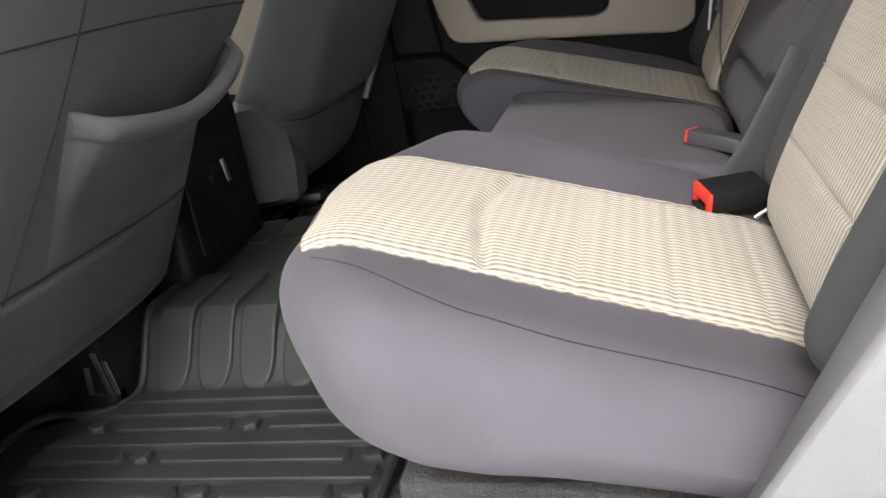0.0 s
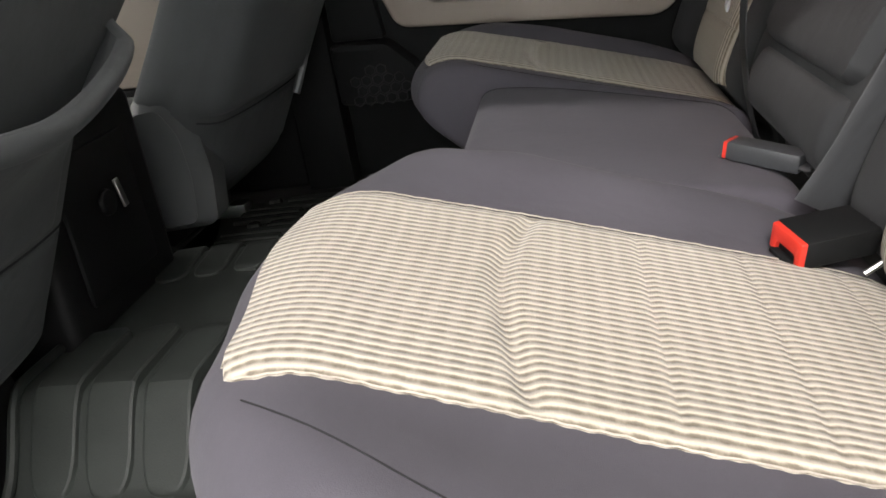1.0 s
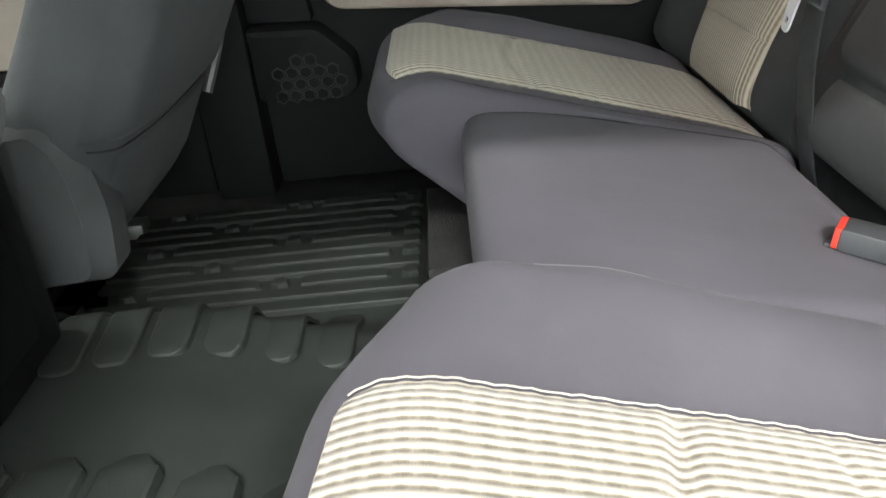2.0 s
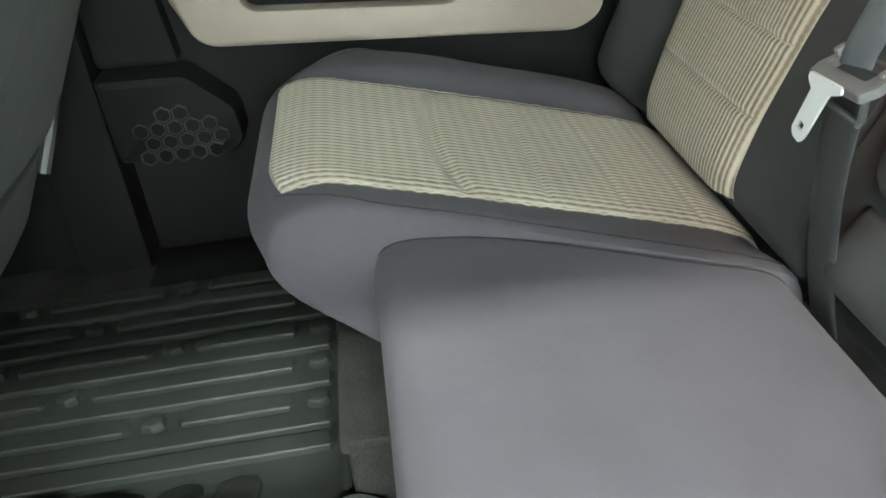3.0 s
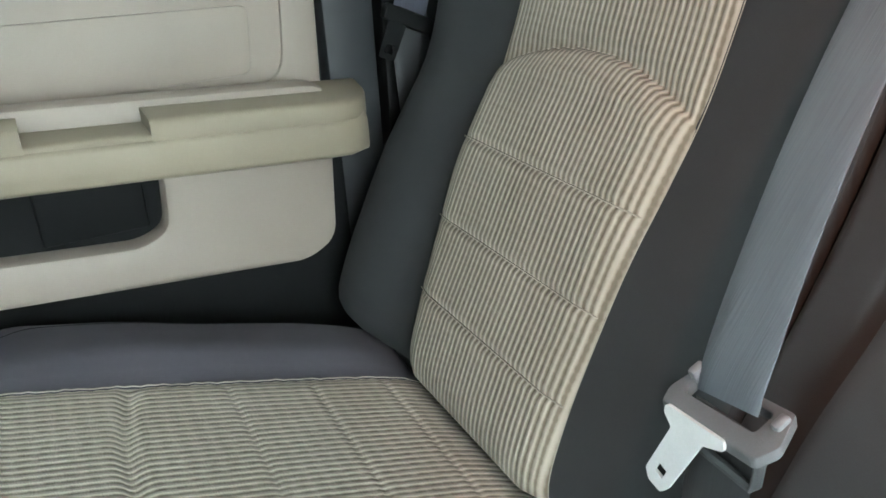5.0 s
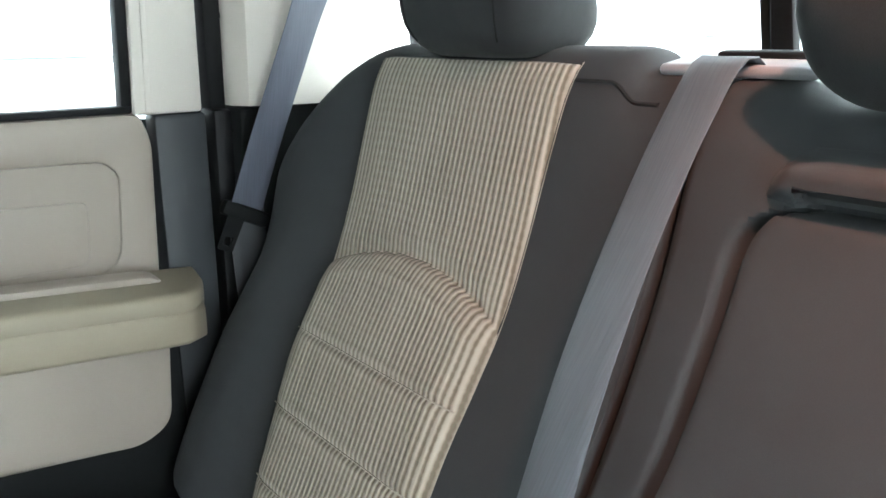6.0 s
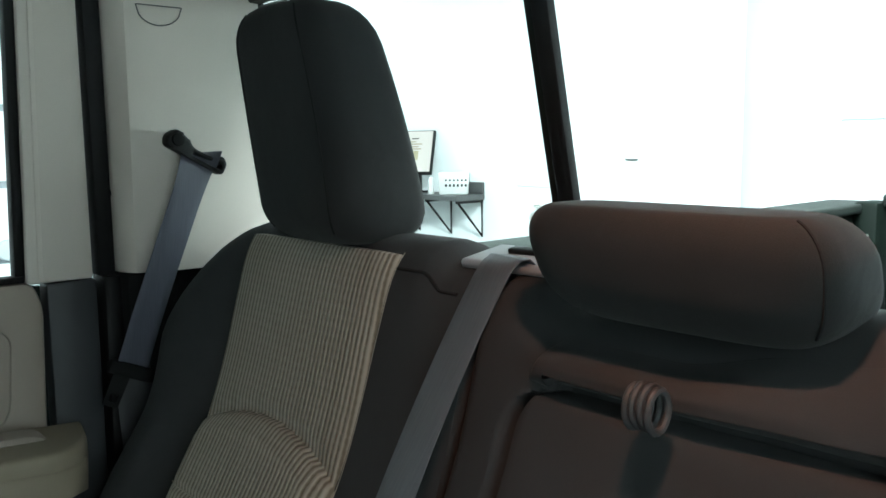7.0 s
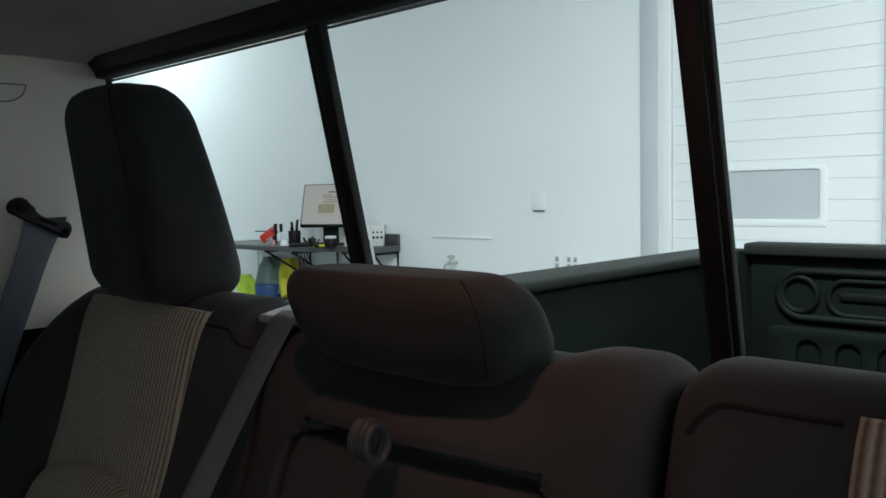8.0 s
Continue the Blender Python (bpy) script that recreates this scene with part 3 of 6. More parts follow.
# beige map-pocket panel
pk = rounded([(-0.006, 0.408), (0.018, 0.348), (0.278, 0.324), (0.306, 0.336), (0.311, 0.398)], 0.015)
bp_out = rounded([(-0.055, 0.307), (0.20, 0.288), (0.45, 0.263), (0.486, 0.283), (0.497, 0.46), (-0.095, 0.50), (-0.085, 0.40)], 0.03)
part("pocket_panel", plate(bp_out, [pk], side_lift(0.745), 0.028, 0.008), BEIGE, door, "beige panel with a map pocket")
part("pocket_back", plate([(-0.02, 0.31), (0.33, 0.31), (0.33, 0.42), (-0.02, 0.42)], [], side_lift(0.772), 0.004), GREY, door, "dark inside of the map pocket")
part("pocket_lip", box(0.190, 0.292, 0.762, 0.7715, 0.338, 0.41, 0.003), GREY, door, "raised block inside the map pocket")
# armrest: a ledge that falls to the rear, with a pull cup
def ledge(x):
    return 0.487 - x * 0.072


def armrest(x0, x1, top, bot, y_in, y_out, end0, end1, n=26):
    rows = []
    for i in range(n + 1):
        x = x0 + (x1 - x0) * i / n
        e = 1.0
        if end1:
            t = (x - (x1 - 0.07)) / 0.07
            e = math.sqrt(max(0.02, 1 - max(0.0, t) ** 2.4))
        zt, zb = ledge(x) + top, ledge(x) + bot
        mid = (zt + zb) / 2
        hh = (zt - zb) / 2
        yi = y_out - (y_out - y_in) * e
        ring = []
        for a in range(9):
            q = math.pi / 2 + math.pi * a / 8
            c, s = math.cos(q), math.sin(q)
            ring.append((x, yi + 0.016 + 0.016 * (math.copysign(abs(c) ** 0.5, c)), mid + hh * math.copysign(abs(s) ** 0.4, s)))
        ring += [(x, y_out, mid - hh), (x, y_out, mid + hh)]
        rows.append(ring)
    return sheet(rows, closed=True, caps=True)


part("armrest", armrest(-0.13, 0.545, -0.018, -0.058, 0.684, 0.80, False, True), ARM_BEIGE, door, "beige moulded armrest")
part("armrest_pad", armrest(-0.13, 0.196, 0.0, -0.030, 0.687, 0.80, False, False), ARM_BEIGE, door, "beige armrest top before the pull cup")
part("armrest_pad", armrest(0.302, 0.541, 0.0, -0.030, 0.687, 0.80, False, True), ARM_BEIGE, door, "beige armrest top behind the pull cup")
part("cup_floor", armrest(0.19, 0.31, -0.014, -0.036, 0.688, 0.80, False, False), ARM_BEIGE, door)
sw_out = rounded([(0.032, -0.013), (0.096, -0.013), (0.096, 0.013), (0.032, 0.013)], 0.008)
sw = part("switch_plate", plate(sw_out, [], lambda p, h: (p[0], 0.701 + p[1] * 0.97, ledge(p[0]) + 0.0015 + p[1] * 0.10 + h), 0.006, 0.002), BLACK, door, "glossy black window switch plate")
part("switch", local_box(0.026, 0.012, 0.006, pose(0.068, 0.701, ledge(0.068) + 0.0025, 0, 10, 0), 0.002), GRILLE, sw)
# upper panel, with a sunk field
up = plate(rounded([(-0.19, 0.42), (0.505, 0.42), (0.512, 0.60), (0.500, 0.632), (-0.19, 0.632)], 0.014), [rounded([(-0.14, 0.455), (0.462, 0.455), (0.470, 0.565), (0.455, 0.580), (-0.14, 0.590)], 0.035)], side_lift(0.80), 0.03, 0.008)
part("upper_panel", up, BEIGE, door, "beige upper door panel")
part("sunk_field", plate(rounded([(-0.16, 0.44), (0.48, 0.44), (0.48, 0.60), (-0.16, 0.60)], 0.01), [], side_lift(0.8055), 0.012), BEIGE, door)
part("field_ridge", plate(rounded([(-0.13, 0.468), (0.430, 0.468), (0.436, 0.540), (-0.13, 0.556)], 0.012), [], side_lift(0.8030), 0.010, 0.0024), BEIGE, door)
hd_ = part("door_handle", local_box(0.064, 0.012, 0.009, pose(0.056, 0.790, 0.506, 0, 5, 0), 0.004), BLACK, door, "black inner door handle")
part("handle_cup", plate(rounded([(0.036, 0.496), (0.088, 0.492), (0.084, 0.478), (0.046, 0.480)], 0.008), [], side_lift(0.800), 0.004, 0.001), BEZEL, hd_, "silver cup under the handle")
part("panel_joint", box(0.0972, 0.0990, 0.8005, 0.803, 0.455, 0.590), SEAM, door)
# dark closing strip and upper window frame
part("edge_trim", plate(rounded([(0.516, 0.18), (0.574, 0.18), (0.576, 0.628), (0.516, 0.628)], 0.006), [], side_lift(0.802), 0.03, 0.003), EDGE_GREY, door, "slate grey trim at the rear edge")
part("belt_line_seal", box(-0.19, 0.492, 0.800, 0.822, 0.632, 0.640, 0.002), SEAL, door)
def leaning(x0, x1, xa, xb, z0, z1, y0, dy, thick, bevel=0.004):
    return hexa([(x0, y0, z0), (x1, y0, z0), (x1, y0 + thick, z0), (x0, y0 + thick, z0)], [(xa, y0 - dy, z1), (xb, y0 - dy, z1), (xb, y0 - dy + thick, z1), (xa, y0 - dy + thick, z1)], bevel)


part("window_post", leaning(0.494, 0.572, 0.490, 0.553, 0.629, 1.0, 0.80, 0.06, 0.03), PILLAR, door, "beige window post")
part("post_ridge", leaning(0.506, 0.512, 0.501, 0.506, 0.632, 1.0, 0.7985, 0.06, 0.004, 0.001), PILLAR, door)
part("window_seal", leaning(0.482, 0.494, 0.479, 0.490, 0.634, 1.0, 0.806, 0.06, 0.02, 0.002), SEAL, door, "black window seal")
part("window_post", leaning(-0.19, -0.14, -0.17, -0.12, 0.629, 1.0, 0.80, 0.06, 0.03), PILLAR, door)
gl = part("pane", leaning(-0.14, 0.488, -0.12, 0.486, 0.634, 1.0, 0.832, 0.06, 0.004, 0), GLASS, door, smooth=False)
gl.visible_shadow = False
# stepped lower bulge with a honeycomb loudspeaker grille
bulge = part("speaker_bulge", plate(rounded([(-0.19, 0.172), (-0.040, 0.166), (-0.016, 0.186), (-0.020, 0.236), (-0.074, 0.290), (-0.19, 0.296)], 0.012), [], side_lift(0.714, 0.10, 0.20), 0.058, 0.014), GREY, door, "dark grey moulded speaker housing")
part("kick_panel", plate(rounded([(-0.19, 0.297), (-0.082, 0.292), (-0.100, 0.45), (-0.19, 0.45)], 0.010), [], side_lift(0.744), 0.03, 0.006), GREY, door, "dark grey panel above the speaker housing")
for r in range(4):
    for c in range(5):
        u = (c - 2) * 0.0225 + (0.01125 if r % 2 else 0)
        v = r * 0.0195
        if (u / 0.060) ** 2 + (v / 0.066) ** 2 < 1.0:
            ring = [(-0.103 + u + 0.0108 * math.cos(radians(30 + 60 * q)), 0.7135 - 0.10 * max(0.0, v - 0.020 + 0.0108 * math.sin(radians(30 + 60 * q))), 0.180 + v + 0.0108 * math.sin(radians(30 + 60 * q))) for q in range(6)]
            part("grille_cell", tube(ring, 0.0016, 5, closed=True), GRILLE, bulge)
part("cable_tie", cylinder((0.585, 0.792, 0.735), (0.600, 0.786, 0.737), 0.007, 0.004, 10), SEAL, door)

# seals and pillar trims
def setting(name, bm, material, label, category, smooth=True):
    return tagged(part(name, bm, material, None, smooth=smooth), label, category, kind="structure")


setting("trim_seal", leaning(0.578, 0.600, 0.582, 0.604, -0.02, 0.63, 0.792, 0.0, 0.045), SEAL, "black rubber door seal", "seal")
setting("trim_seal_upper", leaning(0.576, 0.597, 0.557, 0.578, 0.631, 1.0, 0.790, 0.055, 0.045), SEAL, "black rubber door seal", "seal")
cp = sheet([[(0.600 - 0.020 * k / 10, 0.785 - 0.055 * k / 10, 0.635 + 0.365 * k / 10), (0.612 - 0.016 * k / 10, 0.760 - 0.050 * k / 10, 0.635 + 0.365 * k / 10), (0.66, 0.748 - 0.045 * k / 10, 0.635 + 0.365 * k / 10),
             (0.72 - 0.01 * k / 10, 0.742 - 0.035 * k / 10, 0.635 + 0.365 * k / 10), (0.775 - 0.035 * k / 10, 0.740 - 0.030 * k / 10, 0.635 + 0.365 * k / 10), (0.84 - 0.07 * k / 10, 0.748 - 0.03 * k / 10, 0.635 + 0.365 * k / 10),
             (0.85 - 0.07 * k / 10, 0.80 - 0.03 * k / 10, 0.635 + 0.365 * k / 10), (0.60 - 0.02 * k / 10, 0.82 - 0.05 * k / 10, 0.635 + 0.365 * k / 10)] for k in range(11)], closed=True, caps=True)
setting("trim_pillar", cp, PILLAR, "pale beige rear pillar trim", "pillar trim")
setting("trim_pillar_lower", leaning(0.603, 0.80, 0.603, 0.80, -0.02, 0.633, 0.768, 0.0, 0.06), GREY, "dark grey lower pillar trim", "pillar trim")
logo = [(0.636 + 0.028 * a, 0.7075, 0.958 - 0.014 * math.sqrt(max(0, 1 - a * a)) * 1.6) for a in np.linspace(-1, 1, 16)] + [(0.636 + 0.028 * a, 0.7075, 0.958) for a in np.linspace(0.95, -0.95, 10)]
setting("trim_cover", tube([(x, 0.740 - 0.045 * (z - 0.635) / 0.365 + 0.012 - 0.0065, z) for x, y, z in logo], 0.0008, 5, closed=True), SLATE, "small moulded cover outline on the pillar trim", "trim cover")
setting("trim_b_pillar", leaning(-0.30, -0.20, -0.30, -0.20, -0.02, 0.62, 0.745, 0.0, 0.08), GREY, "dark grey centre pillar trim", "pillar trim")
setting("trim_b_pillar_upper", leaning(-0.30, -0.20, -0.28, -0.19, 0.625, 1.0, 0.78, 0.05, 0.05), PILLAR, "beige upper centre pillar trim", "pillar trim")
setting("trim_sill", box(-0.19, 0.50, 0.66, 0.77, -0.02, 0.012, 0.006), GREY, "dark grey door sill plate", "sill")
setting("trim_front_door_lower", box(-1.6, -0.31, 0.772, 0.80, 0.0, 0.255, 0.006), GREY, "dark lower panel of the front door", "door panel")
setting("trim_front_door", box(-1.6, -0.31, 0.775, 0.80, 0.258, 0.62, 0.006), BEIGE, "beige lower panel of the front door", "door panel")
# driver side: lock pillar trim beside the seat
setting("trim_lock_pillar", hexa([(0.262, -0.80, -0.02), (0.60, -0.80, -0.02), (0.60, -0.728, -0.02), (0.318, -0.728, -0.02)], [(0.520, -0.80, 0.40), (0.62, -0.80, 0.40), (0.62, -0.735, 0.40), (0.518, -0.735, 0.40)], 0.010), surface("grey_trim_plastic", (0.115, 0.115, 0.118), 0.55, 900, 0.25, 8, 0.08, spec=0.35), "light grey plastic lock pillar trim", "pillar trim")
setting("trim_lock_pillar_upper", leaning(0.54, 0.80, 0.56, 0.74, 0.40, 1.0, -0.80, -0.04, 0.06), PILLAR, "beige driver side rear pillar trim", "pillar trim")


# ---- rear seats ----
CUSHION = [(.046, .248), (.053, .277), (.072, .296), (.112, .303), (.165, .289), (.235, .268), (.305, .246), (.38, .223), (.460, .197), (.498, .176), (.506, .150), (.48, .120),
           (.40, .128), (.30, .130), (.20, .122), (.135, .130), (.088, .162), (.056, .206)]
BACK = [(.530, .168), (.504, .186), (.493, .220), (.510, .272), (.535, .325), (.566, .385), (.600, .440), (.628, .490), (.650, .550), (.670, .620), (.685, .668), (.702, .694), (.725, .704), (.760, .700),
        (.782, .675), (.768, .600), (.715, .450), (.650, .280), (.600, .160), (.540, .125)]
MID_CUSHION = [(.138, .190), (.141, .238), (.158, .259), (.210, .257), (.32, .241), (.42, .224), (.462, .213), (.484, .190), (.488, .160), (.47, .125), (.36, .118), (.22, .116), (.155, .122), (.140, .145)]
MID_BACK = [(.548, .196), (.516, .206), (.498, .236), (.511, .288), (.540, .340), (.576, .400), (.606, .455), (.632, .510), (.652, .560), (.668, .615), (.682, .662), (.700, .690), (.725, .700), (.760, .696),
            (.780, .672), (.766, .600), (.715, .450), (.650, .280), (.600, .160), (.545, .135)]


def headrest_mesh(xc, yc, z0, z1, hx, hy, taper, leanx, power=3.6, nz=22, n=44, round_z=0.03, narrow=0.0, shift=0.0, round_low=None):
    rows = []
    round_low = round_low or round_z
    for k in range(nz + 1):
        t = k / nz
        z = z0 + (z1 - z0) * (0.5 - 0.5 * math.cos(math.pi * t))
        f = 1.0
        for near, rz in ((z - z0, round_low), (z1 - z, round_z)):
            if near < rz:
                q = 1 - near / rz
                f = min(f, 1 - rz * (1 - math.sqrt(max(0.0, 1 - q * q))) / min(hx, hy) * 0.85)
        tt = (z - z0) / (z1 - z0)
        a, b = hx * f * (1 - 0.30 * tt), (hy * (1 - taper * (1 - tt) ** 2 - narrow * tt ** 2) - min(hx, hy) * (1 - f))
        ring = []
        for i in range(n):
            q = 2 * math.pi * i / n
            c, s = math.cos(q), math.sin(q)
            ring.append((xc + leanx * (tt - 0.5) + a * math.copysign(abs(c) ** (2 / power), c), yc + shift * tt * tt + b * math.copysign(abs(s) ** (2 / power), s), z))
        rows.append(ring)
    return sheet(rows, closed=True, caps=True)


def headrest_seam(dy, xc, yc, z0, z1, hx, hy, taper, leanx, power, round_z, narrow=0.0, shift=0.0, lo=0.0, hi=1.0, sign=-1):
    """Points where the headrest's front is cut at a distance dy from its middle."""
    pts = []
    for k in range(41):
        t = lo + (hi - lo) * k / 40
        z = z0 + (z1 - z0) * t
        near = min(z - z0, z1 - z)
        f = 1.0
        if near < round_z:
            q = 1 - near / round_z
            f = 1 - round_z * (1 - math.sqrt(max(0.0, 1 - q * q))) / min(hx, hy) * 0.85
        a = hx * f * (1 - 0.30 * t)
        b = hy * (1 - taper * (1 - t) ** 2 - narrow * t * t) - min(hx, hy) * (1 - f)
        d = dy * b / hy
        x = a * max(0.0, 1 - abs(d / b) ** power) ** (1 / power)
        pts.append((xc + leanx * (t - 0.5) + sign * x, yc + shift * t * t + d, z))
    return pts


def outer_seat(s, label):
    """A window seat of the rear bench; s is +1 on the passenger side, -1 on the driver's."""
    seat = thing("rear_seat", (0.35, 0.47 * s, 0.0), label, "car seat", "rear bench seats")
    ya, yb = (0.256, 0.718) if s > 0 else (-0.715, -0.143)
    r_in, r_out = (0.016, 0.044) if s > 0 else (0.05, 0.056)

    def plan(x, y, z):
        a = abs(y)
        k = (blend(0.56, 0.74, a) * 0.065 if s > 0 else blend(0.54, 0.73, a) * 0.085) + (blend(0.36, 0.25, a) * 0.024 if s > 0 else blend(0.30, 0.155, a) * 0.048)
        if s < 0:
            k -= 0.014 * math.exp(-((a - 0.42) / 0.11) ** 2)
        front = 1 - blend(0.05, 0.34, x)
        dz = 0.004 * blend(0.60, 0.70, a) * blend(0.2, 0.3, z)
        dz -= (0.034 * blend(0.50, 0.16, x) if s < 0 else 0.018) * blend(0.52, 0.70, a) * blend(0.21, 0.13, z)
        dz -= ((0.022 * blend(0.570, 0.615, a) - 0.012 * blend(0.615, 0.72, a)) if s > 0 else 0.010 * blend(0.590, 0.66, a)) * blend(0.06, 0.26, x) * blend(0.16, 0.22, z)
        if s < 0:
            dz -= 0.013 * blend(0.30, 0.20, a) * blend(0.11, 0.22, x) * blend(0.18, 0.22, z)
        else:
            wing = blend(0.296, 0.258, a) * blend(0.20, 0.48, x)
            y -= 0.056 * wing
            dz -= 0.022 * wing * blend(0.14, 0.18, z)
        return (x + (k + (-0.018 * blend(0.16, 0.25, z) + 0.014 * blend(0.25, 0.15, z) if s > 0 else 0.006 - 0.012 * blend(0.52, 0.38, a) * blend(0.20, 0.28, z) + 0.016 * blend(0.20, 0.13, z))) * front, y, z - dz)

    pad = Pad(CUSHION, ya, yb, r_in if s > 0 else r_out, r_out if s > 0 else r_in, [(.13, .215), (.48, .160)], plan)
    cushion = part("cushion", pad.body(), CLOTH, seat, "grey cloth seat cushion")
    u_front = pad.find(x=0.074, start=0.02, end=0.12)
    top_a, top_b = u_front, pad.find(x=0.489, start=0.3, end=0.55)
    lo, hi = (0.296, 0.578) if s > 0 else (-0.578, -0.296)
    seams = [0.236, 0.306, 0.380, 0.452]

    def height(si, t):
        u = top_a + (top_b - top_a) * si
        x = pad.ring_at(u)[0] + 0.017 * math.cos((t - 0.5) * math.pi) * blend(0.285, 0.25, pad.ring_at(u)[0])
        h = 0.0058
        for k, sx in enumerate(seams):
            d = abs(x - sx)
            h -= (0.0056 if k == 0 else 0.0015) * math.exp(-(d / (0.0065 if k == 0 else 0.0030)) ** 2)
        return 0.0015 + (h - 0.0015) * blend(0.0, 0.09, min(t, 1 - t))

    def corner(q):
        k = max(0.0, 1 - q / 0.045)
        return (0.007 if s > 0 else 0.014) * (1 - math.sqrt(max(0.0, 1 - k * k))) + 0.0006 * math.sin(q * 260) + 0.0005 * math.sin(q * 97)

    part("insert", pad.patch(top_a, top_b, lambda q: lo + corner(q), lambda q: hi - corner(q), height, 200, 76), CORD, cushion, "beige corded cloth insert")
    qs = 0.012 + 0.988 * np.linspace(0, 1, 90) ** 1.5
    for side in (1, -1):
        y = [(lo + corner(q)) if side > 0 else (hi - corner(q)) for q in qs]
        part("stitching", tube(pad.line([top_a + (top_b - top_a) * q for q in qs], [v + side * 0.003 for v in y], 0.0020), 0.0006, 5), CORD_EDGE, cushion, "beige edge stitching")
    yy = np.linspace(lo + 0.022, hi - 0.022, 30)
    part("stitching", tube(pad.line([top_a + 0.0018] * 30, yy, 0.0020), 0.0006, 5), CORD_EDGE, cushion)
    # seams that run from the insert's front corners to the rear
    u_end = pad.find(x=0.488, start=0.3, end=0.55)
    for edge, corner_y in ((0.667 if s < 0 else 0.680, 0.590 if s < 0 else 0.560), (0.268 if s > 0 else 0.19, 0.306)):
        u_seam = u_front + (0.010 if s < 0 else -0.004)
        uu = np.linspace(u_seam, u_end, 90)
        if s < 0 and corner_y < 0.5:
            continue
        ys = []
        for k in range(90):
            q = k / 89
            ys.append(s * (corner_y + (edge - corner_y) * (1 - (1 - min(1.0, q / (0.34 if s < 0 else 0.20))) ** 2.2)))
        part("seam", tube(pad.line(uu, ys, -0.0001), 0.0006, 6), SEAM, cushion, "dark piped seam")
    if s < 0:
        # paler cord for the scuffed edge piping, its highlight painted in
        uu = [pad.find(x=xx, start=0.05, end=0.5) for xx in np.linspace(0.146, 0.240, 16)]
        part("edge_scuff_highlight", tube(pad.line(uu, [-0.1630] * 16, 0.0002), 0.0012, 6), surface("pale_scuff_highlight", (0.112, 0.110, 0.118), 0.85, 1200, 0.3, 30, 0.12, spec=0.2), cushion, "pale line of scuffs and painted highlight along the cushion edge")
    # base under the cushion
    part("seat_base", box(0.16, 0.52, s * 0.29 if s > 0 else -0.66, s * 0.66 if s > 0 else -0.29, 0.0, 0.135, 0.01), CARPET, seat, "dark carpeted seat box")

    # backrest
    yo, yi = (0.758, 0.212) if s > 0 else (-0.705, -0.186)

    def shoulder(x, y, z):
        a = abs(y)
        drop = (0.115 if s > 0 else 0.15) * max(0.0, (a - 0.585) / (0.170 if s > 0 else 0.143)) ** 2.2
        k = blend(0.40, 0.70, z)
        bulge = 0.030 * blend(0.60, 0.68, a) * blend(0.15, 0.24, z) * blend(0.73, 0.62, z) if s > 0 else 0.042 * blend(0.588, 0.655, a) * blend(0.17, 0.25, z) * blend(0.70, 0.56, z)
        dent = 0.016 * blend(0.290, 0.266, a) * blend(0.63, 0.69, z) if s > 0 else 0.0
        return (x - 0.35 * drop * k - bulge, y, z - drop * k - dent)

    bp = Pad(BACK, min(yi, yo), max(yi, yo), 0.012 if s > 0 else 0.06, 0.06 if s > 0 else 0.03, [(.545, .19), (.715, .645)], shoulder)
    backrest = part("backrest", bp.body(), CLOTH_BACK_SHADED, seat, "grey cloth backrest")
    v0, v1 = bp.find(z=0.205, start=0.0, end=0.2), bp.find(x=0.700, start=0.2, end=0.6)
    blo, bhi = (0.327, 0.608) if s > 0 else (-0.585, -0.292)
    lines = [0.283, 0.348, 0.416]

    def bheight(si, t):
        u = v0 + (v1 - v0) * si
        z = float(bp.ring_at(u)[1])
        arch = 0.476 + 0.034 * math.sin(math.pi * t) ** 0.8
        h = 0.006
        if z < arch:
            h += 0.013 * math.sqrt(min(1.0, (arch - z) / 0.02)) * (1 - 0.5 * blend(0.05, 0.16, arch - z))
        else:
            h -= 0.004 * math.exp(-((z - arch) / 0.012) ** 2)
        for lz in lines:
            h -= 0.0024 * math.exp(-((z - lz) / 0.003) ** 2)
        return 0.002 + (h - 0.002) * (0.35 + 0.65 * blend(0.0, 0.12, min(t, 1 - t)))

    def inner(q):
        return 0.006 * (1 - q) + 0.036 * q * (1 - q) if s > 0 else 0.0

    part("insert", bp.patch(v0, v1, lambda q: blo - (0.030 * blend(0.5, 0.0, q) if s < 0 else 0) + inner(q), lambda q: bhi - (0.034 * blend(0.5, 0.0, q) if s > 0 else 0), bheight, 200, 70), CORD_BACK, backrest, "beige corded cloth insert")
    us = np.linspace(v0, v1, 60)
    for y in (blo, bhi):
        if s > 0 and abs(y) < 0.5:
            part("stitching", tube(bp.line(us, [y + inner(k / 59) for k in range(60)], 0.0012), 0.0004, 5), CORD_EDGE, backrest, "beige edge stitching")
    for lz in lines:
        u = bp.find(z=lz, start=0.0, end=0.3)
        si = (u - v0) / (v1 - v0)
        ya_ = blo - (0.030 * blend(0.5, 0.0, si) if s < 0 else 0) + inner(si)
        yb_ = bhi - (0.034 * blend(0.5, 0.0, si) if s > 0 else 0)
        path = []
        for k in range(61):
            t = 0.012 + 0.976 * k / 60
            y = ya_ + (yb_ - ya_) * t
            path.append(bp.at(u, y) + bp.normal(u, y) * (bheight(si, t) + 0.0007))
        part("stitching", tube(path, 0.0007, 5), CORD_EDGE, backrest, "beige cross stitching")
    top = bp.find(x=0.694 if s < 0 else 0.690, start=0.2, end=0.6)
